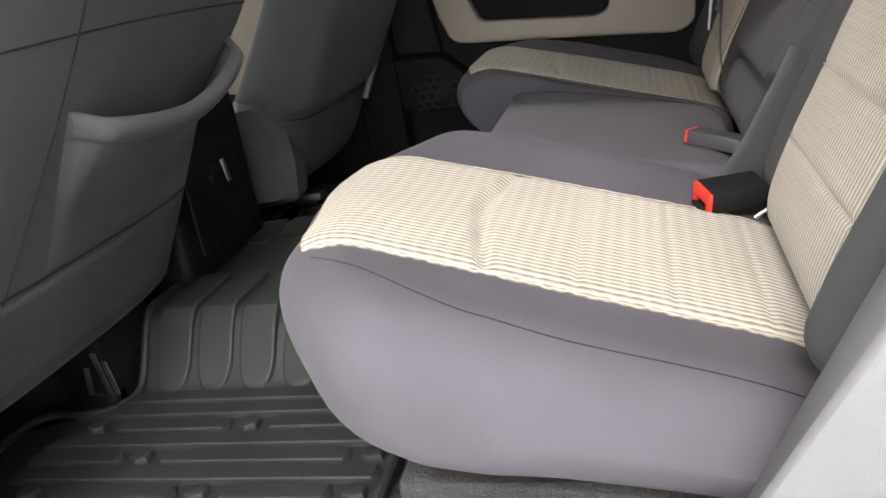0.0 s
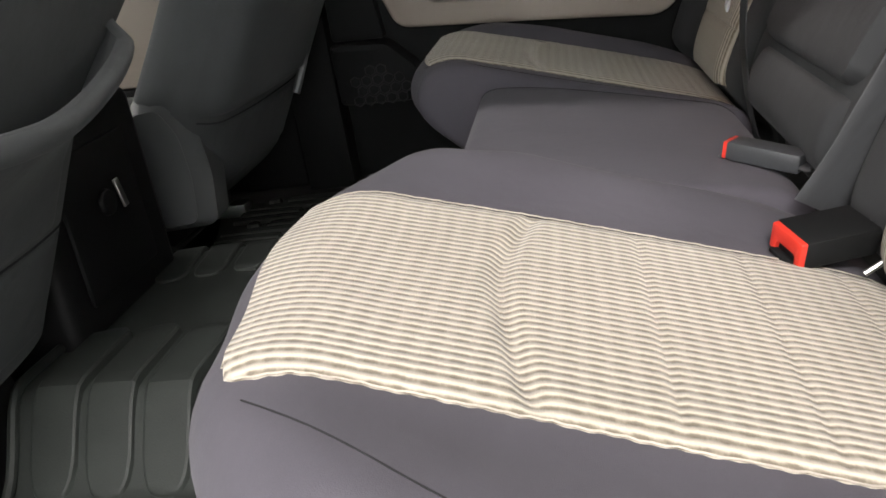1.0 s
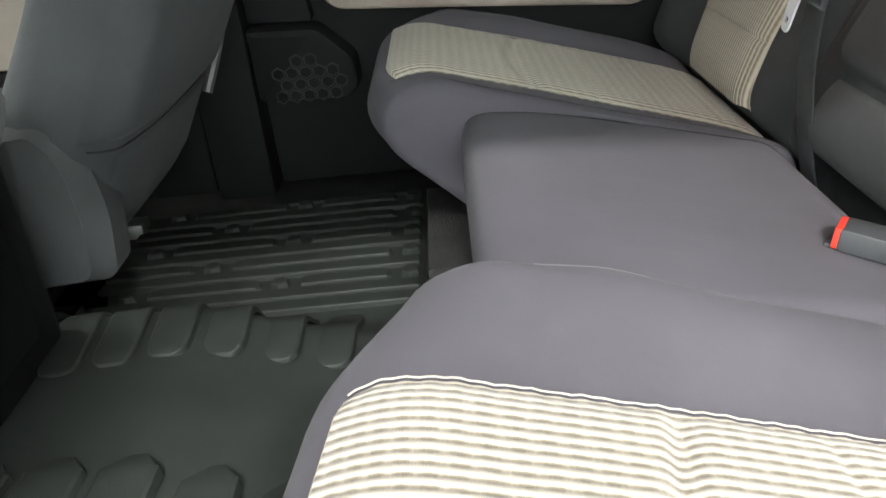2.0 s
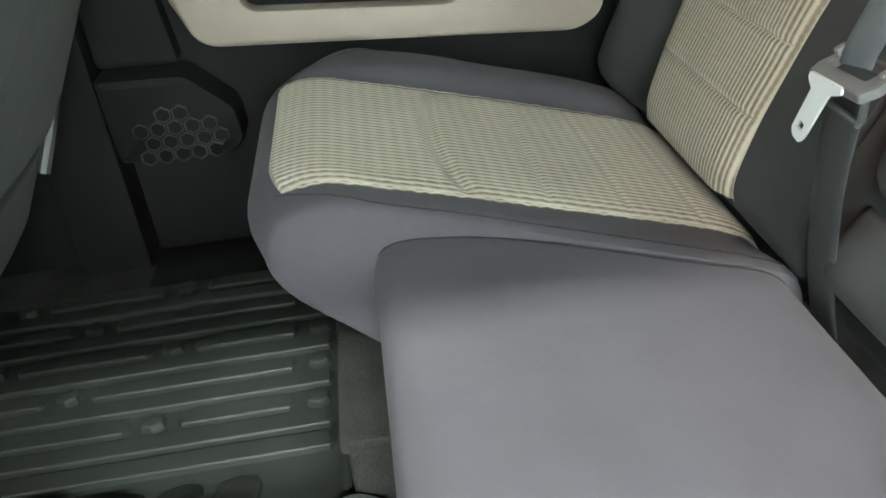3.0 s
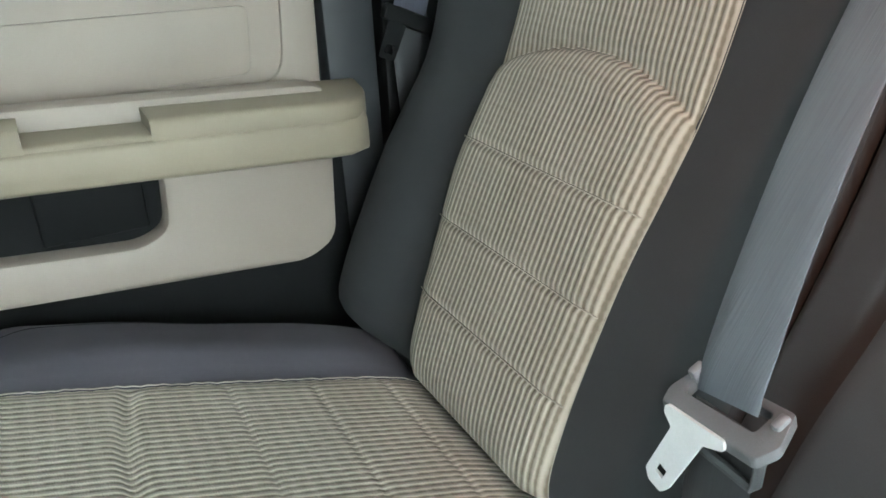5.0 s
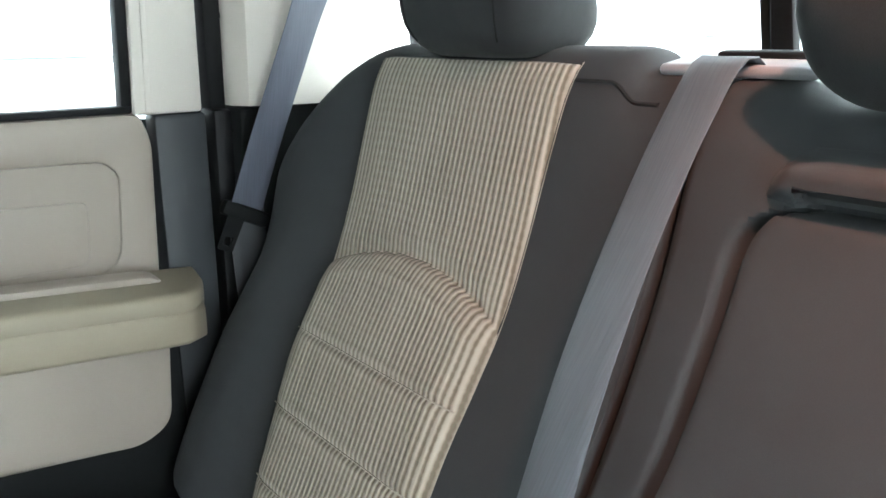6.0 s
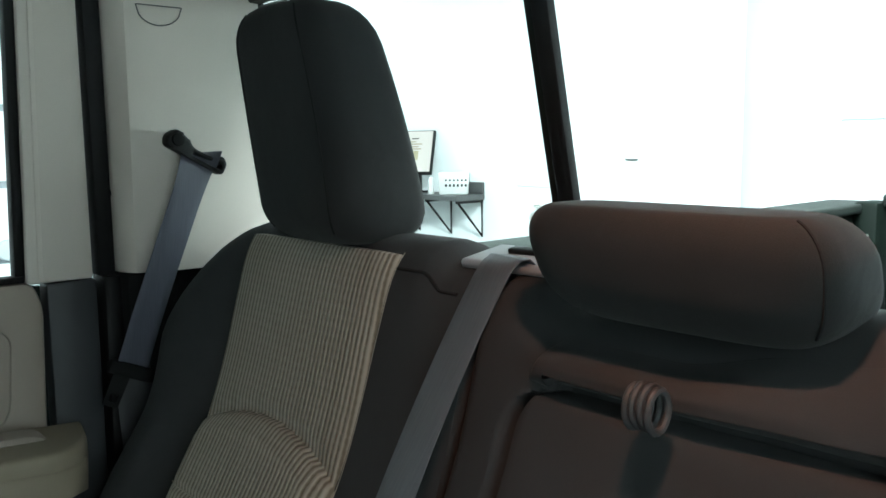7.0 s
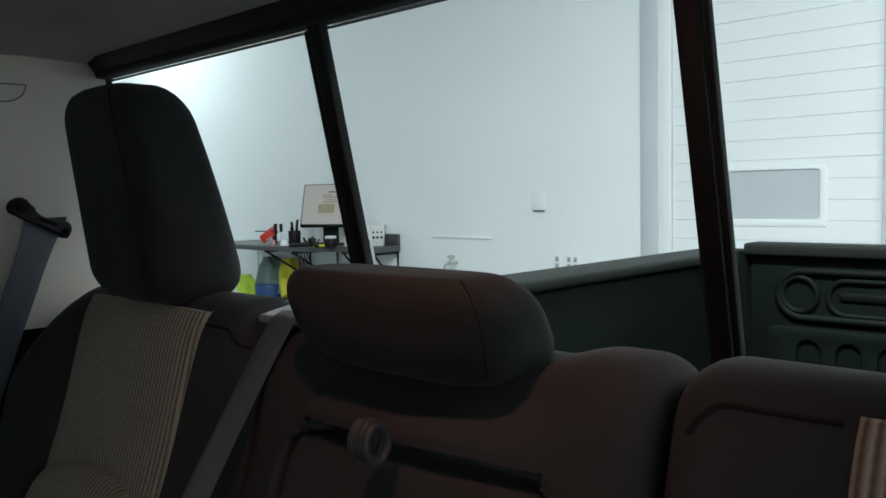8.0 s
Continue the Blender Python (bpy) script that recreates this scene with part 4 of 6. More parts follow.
    part("seam", tube(bp.line([top - (0.014 * max(0.0, (k - 18) / 6) ** 2 if s < 0 else 0) for k in range(25)], np.linspace(s * (blo if s > 0 else 0.288), s * (abs(yi) + (0.034 if s > 0 else 0.02)), 25), 0.0004), 0.0018, 6), SEAM, backrest)
    # head restraint on two posts
    yc = 0.445 * s
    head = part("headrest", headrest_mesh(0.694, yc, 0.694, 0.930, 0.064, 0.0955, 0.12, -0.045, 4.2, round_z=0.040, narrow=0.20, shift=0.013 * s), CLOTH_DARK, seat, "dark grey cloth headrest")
    for q in (-0.045, 0.045):
        part("post", cylinder((0.722, yc + q, 0.66), (0.716, yc + q, 0.74), 0.006, sides=12), STEEL, head, "steel post")
    for q in (-0.068, 0.068):
        path = headrest_seam(q, 0.694, yc, 0.694, 0.930, 0.064, 0.0955, 0.12, -0.045, 4.2, 0.040, 0.20, 0.013 * s, 0.06, 0.97)
        part("seam", tube(path, 0.0012, 5), SEAM, head)
    return seat


outer_seat(1, "grey cloth rear seat with beige corded inserts and headrest")
outer_seat(-1, "grey cloth rear seat beside the open door, beige corded inserts")

mid = thing("rear_seat", (0.35, 0.02, 0.0), "narrow grey cloth centre seat with low headrest", "car seat", "rear bench seats")


def centre_edge(x, y, z):
    """The cushion narrows to the rear on the passenger side."""
    return (x, y - 0.060 * blend(0.20, 0.48, x) * blend(0.06, 0.26, y), z)


mp = Pad(MID_CUSHION, -0.165, 0.270, 0.018, 0.010, [(.19, .19), (.45, .17)], centre_edge)
mc = part("cushion", mp.body(), CLOTH, mid, "plain grey cloth centre cushion")
part("seam", tube(mp.line(np.linspace(mp.find(z=0.250, start=0.02, end=0.2), mp.find(x=0.478, start=0.3, end=0.6), 40), [0.256] * 40, 0.0003), 0.0009, 5), SEAM, mc)
part("seat_base", box(0.18, 0.52, -0.28, 0.28, 0.0, 0.13, 0.01), CARPET, mid, "dark carpeted seat box")


ARM_LOW, ARM_TOP = 0.298, 0.611


def arm_side(q):
    k = max(0.0, (q - 0.88) / 0.12)
    m = max(0.0, (0.10 - q) / 0.10)
    return 0.156 + 0.010 * (1 - q) - 0.040 * (1 - math.sqrt(max(0.0, 1 - k * k))) - 0.045 * (1 - math.sqrt(max(0.0, 1 - m * m)))


def arm_near(q):
    return -min(0.152, arm_side(q) - 0.008)


def dip(x, y, z):
    """Hollow top under the headrest, and the recess that holds the fold-down armrest."""
    k = blend(0.15, 0.10, abs(y - 0.02)) * blend(0.60, 0.69, z)
    q = max(0.0, min(1.0, (z - ARM_LOW) / (ARM_TOP - ARM_LOW)))
    inside = blend(-0.004, 0.010, min(arm_side(q) + 0.005 - y, y - arm_near(q) + 0.005)) * blend(0.626, 0.612, z) * blend(0.350, 0.450, z) if x < 0.70 and z > 0.25 else 0.0
    return (x + 0.019 * inside, y, z - (0.010 + 0.020 * blend(-0.06, 0.03, y)) * k - (1 - k) * 0.016 * blend(0.10, 0.13, y) * blend(0.63, 0.69, z))


mbk = Pad(MID_BACK, -0.182, 0.209, 0.028, 0.012, [(.56, .21), (.715, .640)], dip)
mb = part("backrest", mbk.body(340, 130), CLOTH_BACK_SHADED, mid, "grey cloth centre backrest")
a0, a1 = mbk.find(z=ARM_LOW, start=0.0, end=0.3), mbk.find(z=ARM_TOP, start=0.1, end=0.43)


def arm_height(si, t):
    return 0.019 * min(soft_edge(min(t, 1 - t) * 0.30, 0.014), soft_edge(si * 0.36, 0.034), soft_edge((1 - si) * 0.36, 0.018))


part("fold_down_armrest", mbk.patch(a0, a1, arm_near, arm_side, arm_height, 100, 70), CLOTH_BACK_SHADED, mb, "grey cloth fold-down armrest")
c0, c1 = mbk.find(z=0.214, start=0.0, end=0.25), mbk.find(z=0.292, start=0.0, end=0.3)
part("lower_roll", mbk.patch(c0, c1, lambda q: -0.150, lambda q: 0.178 - 0.02 * q, lambda si, t: 0.014 * soft_edge(min(si, 1 - si), 0.42) * soft_edge(min(t, 1 - t) * 0.33, 0.03), 40, 50), CLOTH_BACK_SHADED, mb, "grey cloth roll under the armrest")
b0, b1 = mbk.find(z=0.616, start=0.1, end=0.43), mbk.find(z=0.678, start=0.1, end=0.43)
part("bolster", mbk.patch(b0, b1, lambda q: -0.150, lambda q: 0.134 + 0.014 * (1 - q), lambda si, t: 0.019 * soft_edge(si, 0.40) * blend(0.0, 0.75, 1 - si) * blend(0.0, 0.5, t) * soft_edge((1 - t) * 0.26, 0.040), 50, 50), CLOTH_BACK_SHADED, mb, "grey cloth bolster above the armrest")
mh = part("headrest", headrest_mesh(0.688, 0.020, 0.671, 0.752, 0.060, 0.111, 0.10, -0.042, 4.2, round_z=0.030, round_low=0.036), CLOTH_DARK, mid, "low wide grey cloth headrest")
for q in (-0.05, 0.05):
    part("post", cylinder((0.735, 0.024 + q, 0.645), (0.728, 0.024 + q, 0.71), 0.006, sides=12), STEEL, mh, "steel post")
part("seam", tube(headrest_seam(-0.104, 0.688, 0.020, 0.671, 0.752, 0.060, 0.111, 0.10, -0.042, 4.2, 0.030, lo=0.16, hi=0.98), 0.0009, 5), SEAM, mh)

# pull loop above the armrest
loop = thing("pull_loop", (0.63, 0.02, 0.61), "grey webbing pull loop on the centre backrest", "pull strap")
for q in (-0.0080, -0.0028, 0.0028, 0.0080):
    c = (0.639, 0.018 + q, 0.632 - 6 * abs(q) * 0.05)
    ring = [(c[0] + 0.0108 * math.cos(t), c[1], c[2] + 0.0132 * math.sin(t)) for t in np.linspace(0, 2 * math.pi, 24, endpoint=False)]
    part("strand", tube(ring, 0.0027, 8, closed=True), BELT_LOW, loop)

# ---- seat belts ----
belt = thing("seat_belt", (0.47, 0.15, 0.2), "grey centre seat belt with silver tongue", "seat belt", "seat belts")
bp_pts = [(0.730, 0.205, 0.684), (0.724, 0.206, 0.694), (0.714, 0.208, 0.6990), (0.701, 0.211, 0.690), (0.685, 0.214, 0.665), (0.664, 0.216, 0.632), (0.630, 0.213, 0.585), (0.597, 0.207, 0.541), (0.560, 0.197, 0.493), (0.528, 0.187, 0.447), (0.500, 0.176, 0.408), (0.494, 0.173, 0.394)]
part("strap", strap(spline(bp_pts, 46), [(0.15, 1, 0.0)] * 46, 0.0455, 0.0016), BELT, belt, "grey ribbed webbing")
low_pts = [(0.492, 0.170, 0.388), (0.485, 0.168, 0.320), (0.486, 0.167, 0.27), (0.490, 0.166, 0.222), (0.500, 0.166, 0.170)]
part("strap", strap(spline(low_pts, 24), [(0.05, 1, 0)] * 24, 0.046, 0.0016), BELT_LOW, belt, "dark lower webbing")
tray_out = rounded([(0.138, 0.0), (0.203, 0.0), (0.207, 0.010), (0.203, 0.030), (0.140, 0.032), (0.133, 0.012)], 0.003)
tray_hole = rounded([(0.149, 0.012), (0.197, 0.012), (0.197, 0.026), (0.149, 0.026)], 0.003)
tongue = part("tongue", plate(tray_out, [tray_hole], lambda p, h: (0.477 + p[1] * 0.92 - h * 0.3, p[0], 0.386 + p[1] * 0.45 + (0.17 - p[0]) * 0.06 + h), 0.007, 0.0015), surface("mid_grey_plastic", (0.115, 0.118, 0.122), 0.5, 900, 0.25, 8, 0.08, spec=0.4), belt, "grey plastic tongue frame")
for q in (0.1420, 0.1990):
    part("end_clip", local_box(0.010, 0.006, 0.010, pose(0.499, q, 0.3965, 0, -26, 0), 0.002), LIGHT_GREY, tongue, "pale clip at the end of the tongue frame")
part("lower_bar", tube([(0.484, 0.180, 0.366), (0.484, 0.143, 0.364), (0.484, 0.1405, 0.368), (0.484, 0.139, 0.388)], 0.003, 8), SLATE, tongue, "dark lower bar")
blade_out = rounded([(0.1975, 0.3855), (0.156, 0.3870), (0.155, 0.3815), (0.1690, 0.3765), (0.1870, 0.3370), (0.1920, 0.3320), (0.2020, 0.3340), (0.2055, 0.3400), (0.1915, 0.3745), (0.1985, 0.3805)], 0.002)
blade_hole = [(0.1920, 0.3405), (0.1985, 0.3425), (0.1960, 0.3490), (0.1895, 0.3470)]
part("blade", plate(blade_out, [blade_hole], lambda p, h: (0.478 + h + (p[1] - 0.385) * 0.10, p[0], p[1]), 0.0024, 0.0005), BLADE, tongue, "bright steel tongue blade")
bez = part("belt_bezel", local_box(0.058, 0.118, 0.009, pose(0.741, 0.206, 0.6920, 0, -8, 4), 0.0042, 3), BEZEL, mid, "grey plastic belt guide")
part("slot", local_box(0.013, 0.074, 0.006, pose(0.748, 0.198, 0.6990, 0, -8, 4), 0.0025, 3), BLACK, bez, "black belt slot")

sb = thing("seat_belt", (0.60, 0.76, 0.5), "grey outboard seat belt hanging at the pillar", "seat belt", "seat belts")
side_pts = [(0.690, 0.712, 0.785), (0.676, 0.705, 0.776), (0.664, 0.706, 0.745), (0.645, 0.722, 0.68), (0.622, 0.742, 0.60), (0.604, 0.756, 0.535), (0.598, 0.760, 0.512)]
part("strap", strap(spline(side_pts, 40), [(1, 0.12, 0.35)] * 40, 0.047, 0.0016), BELT_SIDE, sb, "grey ribbed webbing")
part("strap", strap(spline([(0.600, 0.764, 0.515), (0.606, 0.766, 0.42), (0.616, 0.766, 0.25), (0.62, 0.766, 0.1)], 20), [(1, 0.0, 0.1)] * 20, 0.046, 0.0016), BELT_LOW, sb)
gm = pose(0.672, 0.706, 0.783, 0, 24, 4)
guide_out = rounded([(-0.046, 0.006), (-0.036, 0.019), (-0.022, 0.015), (-0.006, 0.005), (0.018, 0.005), (0.034, 0.012), (0.042, 0.004), (0.041, -0.012), (0.020, -0.011), (-0.010, -0.009), (-0.028, -0.006), (-0.042, -0.006)], 0.006)
guide = part("guide", plate(guide_out, [rounded([(-0.006, -0.001), (0.034, -0.001), (0.034, -0.006), (-0.006, -0.005)], 0.002)], lambda p, h: tuple(gm @ Vector((p[0], -0.010 - h, p[1]))), 0.014, 0.004), BLACK, sb, "black plastic belt guide")
part("guide_bolt", cylinder(gm @ Vector((-0.032, 0.010, 0.006)), gm @ Vector((-0.032, -0.013, 0.006)), 0.009, 0.008, 16, 0.001), GREY, guide)
stm = pose(0.596, 0.757, 0.512, 0, 0, 0) @ Matrix.Rotation(radians(25), 4, "Y")
tg = part("tongue", local_box(0.062, 0.016, 0.018, stm, 0.005, 2), GREY, sb, "dark grey tongue bar")
part("blade", plate(rounded([(-0.011, 0.0), (0.011, 0.0), (0.010, -0.042), (-0.010, -0.042)], 0.003), [rounded([(-0.005, -0.026), (0.005, -0.026), (0.005, -0.036), (-0.005, -0.036)], 0.001)],
                    lambda p, h: tuple(stm @ Vector((p[0] - 0.012, h - 0.004, p[1] - 0.006))), 0.002), GREY, tg, "dull steel tongue blade")


def buckle(eye, towards, turn_deg, red, label):
    """A belt buckle: a body that points along its stalk, with a red press button at its end."""
    th = thing("belt_buckle", towards, label, "belt buckle", "belt buckles")
    e, t = Vector(eye), Vector(towards)
    m = Matrix.Translation(e) @ (e - t).to_track_quat("X", "Z").to_matrix().to_4x4() @ pose(0, 0, 0, turn_deg)
    body = part("housing", local_box(0.064 if red else 0.074, 0.040 if red else 0.032, 0.024 if red else 0.019, m @ pose(-0.034 if red else -0.041, 0, 0), 0.0026, 2), GREY if red else EDGE_GREY, th, "dark grey buckle housing")
    hw, hh = (0.019, 0.011) if red else (0.0145, 0.009)
    nw = 0.58 * hw
    pts = rounded([(-hw, -hh), (-nw - 0.001, -hh), (-nw, -0.002), (nw, -0.002), (nw + 0.001, -hh), (hw, -hh), (hw, hh), (-hw, hh)], 0.0022)
    part("button", plate(pts, [], lambda p, h: tuple(m @ Vector(((0.002 if red else 0.0) + h, p[0], p[1]))), 0.012, 0.0015), RED, body, "red press button")
    part("slot", plate(rounded([(-nw, -hh + 0.002), (nw, -hh + 0.002), (nw, -0.001), (-nw, -0.001)], 0.001), [], lambda p, h: tuple(m @ Vector((-0.004 + h, p[0], p[1]))), 0.005), BLACK, body)
    part("lip", local_box(0.007, 1.5 * hw, 0.004, m @ pose(0.0015, 0, -hh), 0.0012), GREY if red else EDGE_GREY, body, "dark lip under the button")
    path = [tuple(m @ Vector((-0.060, 0, 0))), tuple((m @ Vector((-0.085, 0, -0.004)))), tuple(t)]
    part("stalk", strap(spline(path, 12), [tuple(m.to_3x3() @ Vector((0, 1, 0)))] * 12, 0.030, 0.004), BELT_LOW, th, "grey webbing stalk")
    return th


buckle((0.420, -0.300, 0.226), (0.520, -0.262, 0.222), -12, True, "dark belt buckle with bright red button")
buckle((0.423, -0.056, 0.2345), (0.495, -0.106, 0.222), 4, False, "slate grey belt buckle lying on the centre seat")
loose = thing("seat_belt", (0.5, -0.19, 0.2), "grey belt webbing rising between the rear seats", "seat belt", "seat belts")
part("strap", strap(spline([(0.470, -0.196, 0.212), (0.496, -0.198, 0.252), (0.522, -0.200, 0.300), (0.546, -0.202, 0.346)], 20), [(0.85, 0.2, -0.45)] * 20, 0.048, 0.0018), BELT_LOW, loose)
wire = thing("buckle_bracket", (0.50, -0.29, 0.19), "bright steel belt anchor bracket", "bracket")
part("rod", tube(spline([(0.470, -0.318, 0.205), (0.486, -0.316, 0.214), (0.500, -0.300, 0.210), (0.508, -0.290, 0.196)], 14), 0.0024, 8), STEEL, wire)

# ---- floor mat ----
mat = thing("floor_mat", (-0.2, 0.0, 0.0), "black ribbed rubber floor mat with hexagon bosses", "floor mat")
def ground_z(x, y):
    side = blend(-0.295, -0.205, y) if y < 0 else blend(0.275, 0.165, y)
    return 0.010 + side * (0.022 + 0.068 * blend(0.05, -0.20, x))


def mat_edge(y):
    return -0.465 + 0.118 * blend(-0.350, -0.322, y) * blend(0.315, 0.285, y)


MAT_Y = np.linspace(-0.665, 0.665, 110)
rows = []
for i in range(34):
    line = [(mat_edge(y) + (0.085 - mat_edge(y)) * i / 33, y) for y in MAT_Y]
    rows.append([(x, y, ground_z(x, y) - 0.004) for x, y in line] + [(x, y, ground_z(x, y) - 0.011) for x, y in line[::-1]])
part("sheet", sheet(rows, closed=True, caps=True), RUBBER, mat, "black rubber sheet")


def strip_rib(pts, width, high, name="rib"):
    """A low rounded rib along a path on the mat."""
    pts = [Vector(p) for p in pts]
    rws = []
    n = len(pts)
    for i, p in enumerate(pts):
        d = (pts[min(i + 1, n - 1)] - pts[max(i - 1, 0)]).normalized()
        sd = Vector((-d.y, d.x, 0)).normalized()
        run = min((p - pts[0]).length, (p - pts[-1]).length)
        k = 0.3 + 0.7 * math.sqrt(max(0.0, 1 - (1 - min(1.0, run / (width * 0.5))) ** 2))
        base = ground_z(p.x, p.y) - 0.005
        w = width / 2 * k
        rws.append([(p.x + sd.x * a, p.y + sd.y * a, base + b * (k if b > 0 else 1)) for a, b in ((-w, -0.002), (-w * 0.95, high * 0.8), (-w * 0.84, high), (0, high * 1.03), (w * 0.84, high), (w * 0.95, high * 0.8), (w, -0.002))])
    return part(name, sheet(rws, closed=True, caps=True), RUBBER, mat, angle=18)


def hexagon(x, y):
    bm = cylinder((x, y, ground_z(x, y) - 0.006), (x, y, ground_z(x, y) + 0.006), 0.0155, 0.0125, 6, 0.002)
    part("hexagon_boss", bm, RUBBER, mat)


for sgn in (1, -1):
    for k in range(11):
        y = sgn * (0.305 + 0.034 * k)
        inner = -0.40 if k else -0.36
        if k % 4 == 2:
            gaps = [-0.345, -0.130, 0.052]
        elif k % 4 == 0 and k:
            gaps = [-0.24, 0.052]
        else:
            gaps = []
        cuts = [inner] + sorted(gaps) + [0.070]
        for a, b in zip(cuts, cuts[1:]):
            a2 = a + (0.026 if a in gaps else 0)
            b2 = b - (0.026 if b in gaps else 0)
            if b2 - a2 > 0.03:
                strip_rib([(a2, y, 0), (a2 + 0.006, y, 0)] + [(a2 + (b2 - a2) * q / 6, y, 0) for q in range(1, 6)] + [(b2 - 0.006, y, 0), (b2, y, 0)], 0.0270, 0.0095)
        for g in gaps:
            hexagon(g, y)
    # tongues that climb the tunnel
    for k in range(6):
        x = (-0.290 if sgn < 0 else -0.316) + (0.063 if sgn < 0 else 0.058) * k
        ends = (0.276, 0.056 + 0.010 * k) if sgn > 0 else (-0.285, -0.075)
        span = ends[1] - ends[0]
        lead = [0.0, 0.012, 0.03, 0.06] if sgn < 0 else [0.0, 0.06]
        tail = [1.0] if sgn < 0 else [0.94, 0.975, 0.99, 1.0]
        foot = x if sgn < 0 else -0.292 + 0.0535 * k
        strip_rib([(x + (foot - x) * f, ends[0] + span * f, 0) for f in lead + [0.06 + 0.88 * q / 16 for q in range(1, 16)] + tail], 0.054 if sgn < 0 else 0.046, 0.011 if sgn < 0 else 0.007, "tongue_rib")
# raised rim
part("rim", tube([(x, y, ground_z(x, y) + 0.002) for x, y in spline([(-0.465, -0.655), (-0.462, -0.40), (-0.442, -0.345), (-0.372, -0.344), (-0.342, -0.318), (-0.336, -0.27), (-0.342, -0.19), (-0.340, -0.12), (-0.336, 0.0), (-0.340, 0.20), (-0.352, 0.29), (-0.44, 0.31), (-0.46, 0.36), (-0.462, 0.655)], 110)], 0.006, 8), RUBBER, mat)
part("rim", tube([(0.080, -0.655, 0.010), (0.080, -0.2, 0.010), (0.080, 0.2, 0.010), (0.080, 0.655, 0.010)], 0.006, 8), RUBBER, mat)

# under-seat storage front and cup holder
storage = thing("storage_box", (0.16, 0.31, 0.0), "grey carpeted storage box under the seat", "storage box")
part("front", box(0.090, 0.158, 0.196, 0.44, 0.0, 0.090, 0.014, 3), CARPET, storage, "grey carpet front")
part("lid", box(0.086, 0.162, 0.194, 0.442, 0.0885, 0.104, 0.005, 2), CARPET, storage, "thin carpeted lid")
cup = thing("cup_holder", (0.09, 0.03, 0.0), "black cup holder with slate rim under the centre seat", "cup holder")
cp_out = rounded([(0.028, -0.135), (0.134, -0.135), (0.134, 0.17), (0.085, 0.20), (0.028, 0.13)], 0.03)
cir = [[(0.088 + 0.040 * math.cos(q), cy + 0.040 * math.sin(q)) for q in np.linspace(0, 2 * math.pi, 28, endpoint=False)] for cy in (0.10, -0.05)]
part("tray", plate(cp_out, cir, lambda p, h: (p[0], p[1], 0.046 + h), 0.007, 0.003), SLATE, cup, "slate plastic tray")
for cy in (0.10, -0.05):
    c = part("cup_well", sheet([[(0.088 + r * math.cos(q), cy + r * math.sin(q), z) for q in np.linspace(0, 2 * math.pi, 28, endpoint=False)] for r, z in ((0.0405, 0.044), (0.039, -0.01), (0.036, -0.028), (0.002, -0.029))], closed=True), BLACK, cup, "black cup well")
    part("rim_ring", tube([(0.088 + 0.041 * math.cos(q), cy + 0.041 * math.sin(q), 0.0475) for q in np.linspace(0, 2 * math.pi, 30, endpoint=False)], 0.003, 8, closed=True), BLACK, c, "glossy black rim")

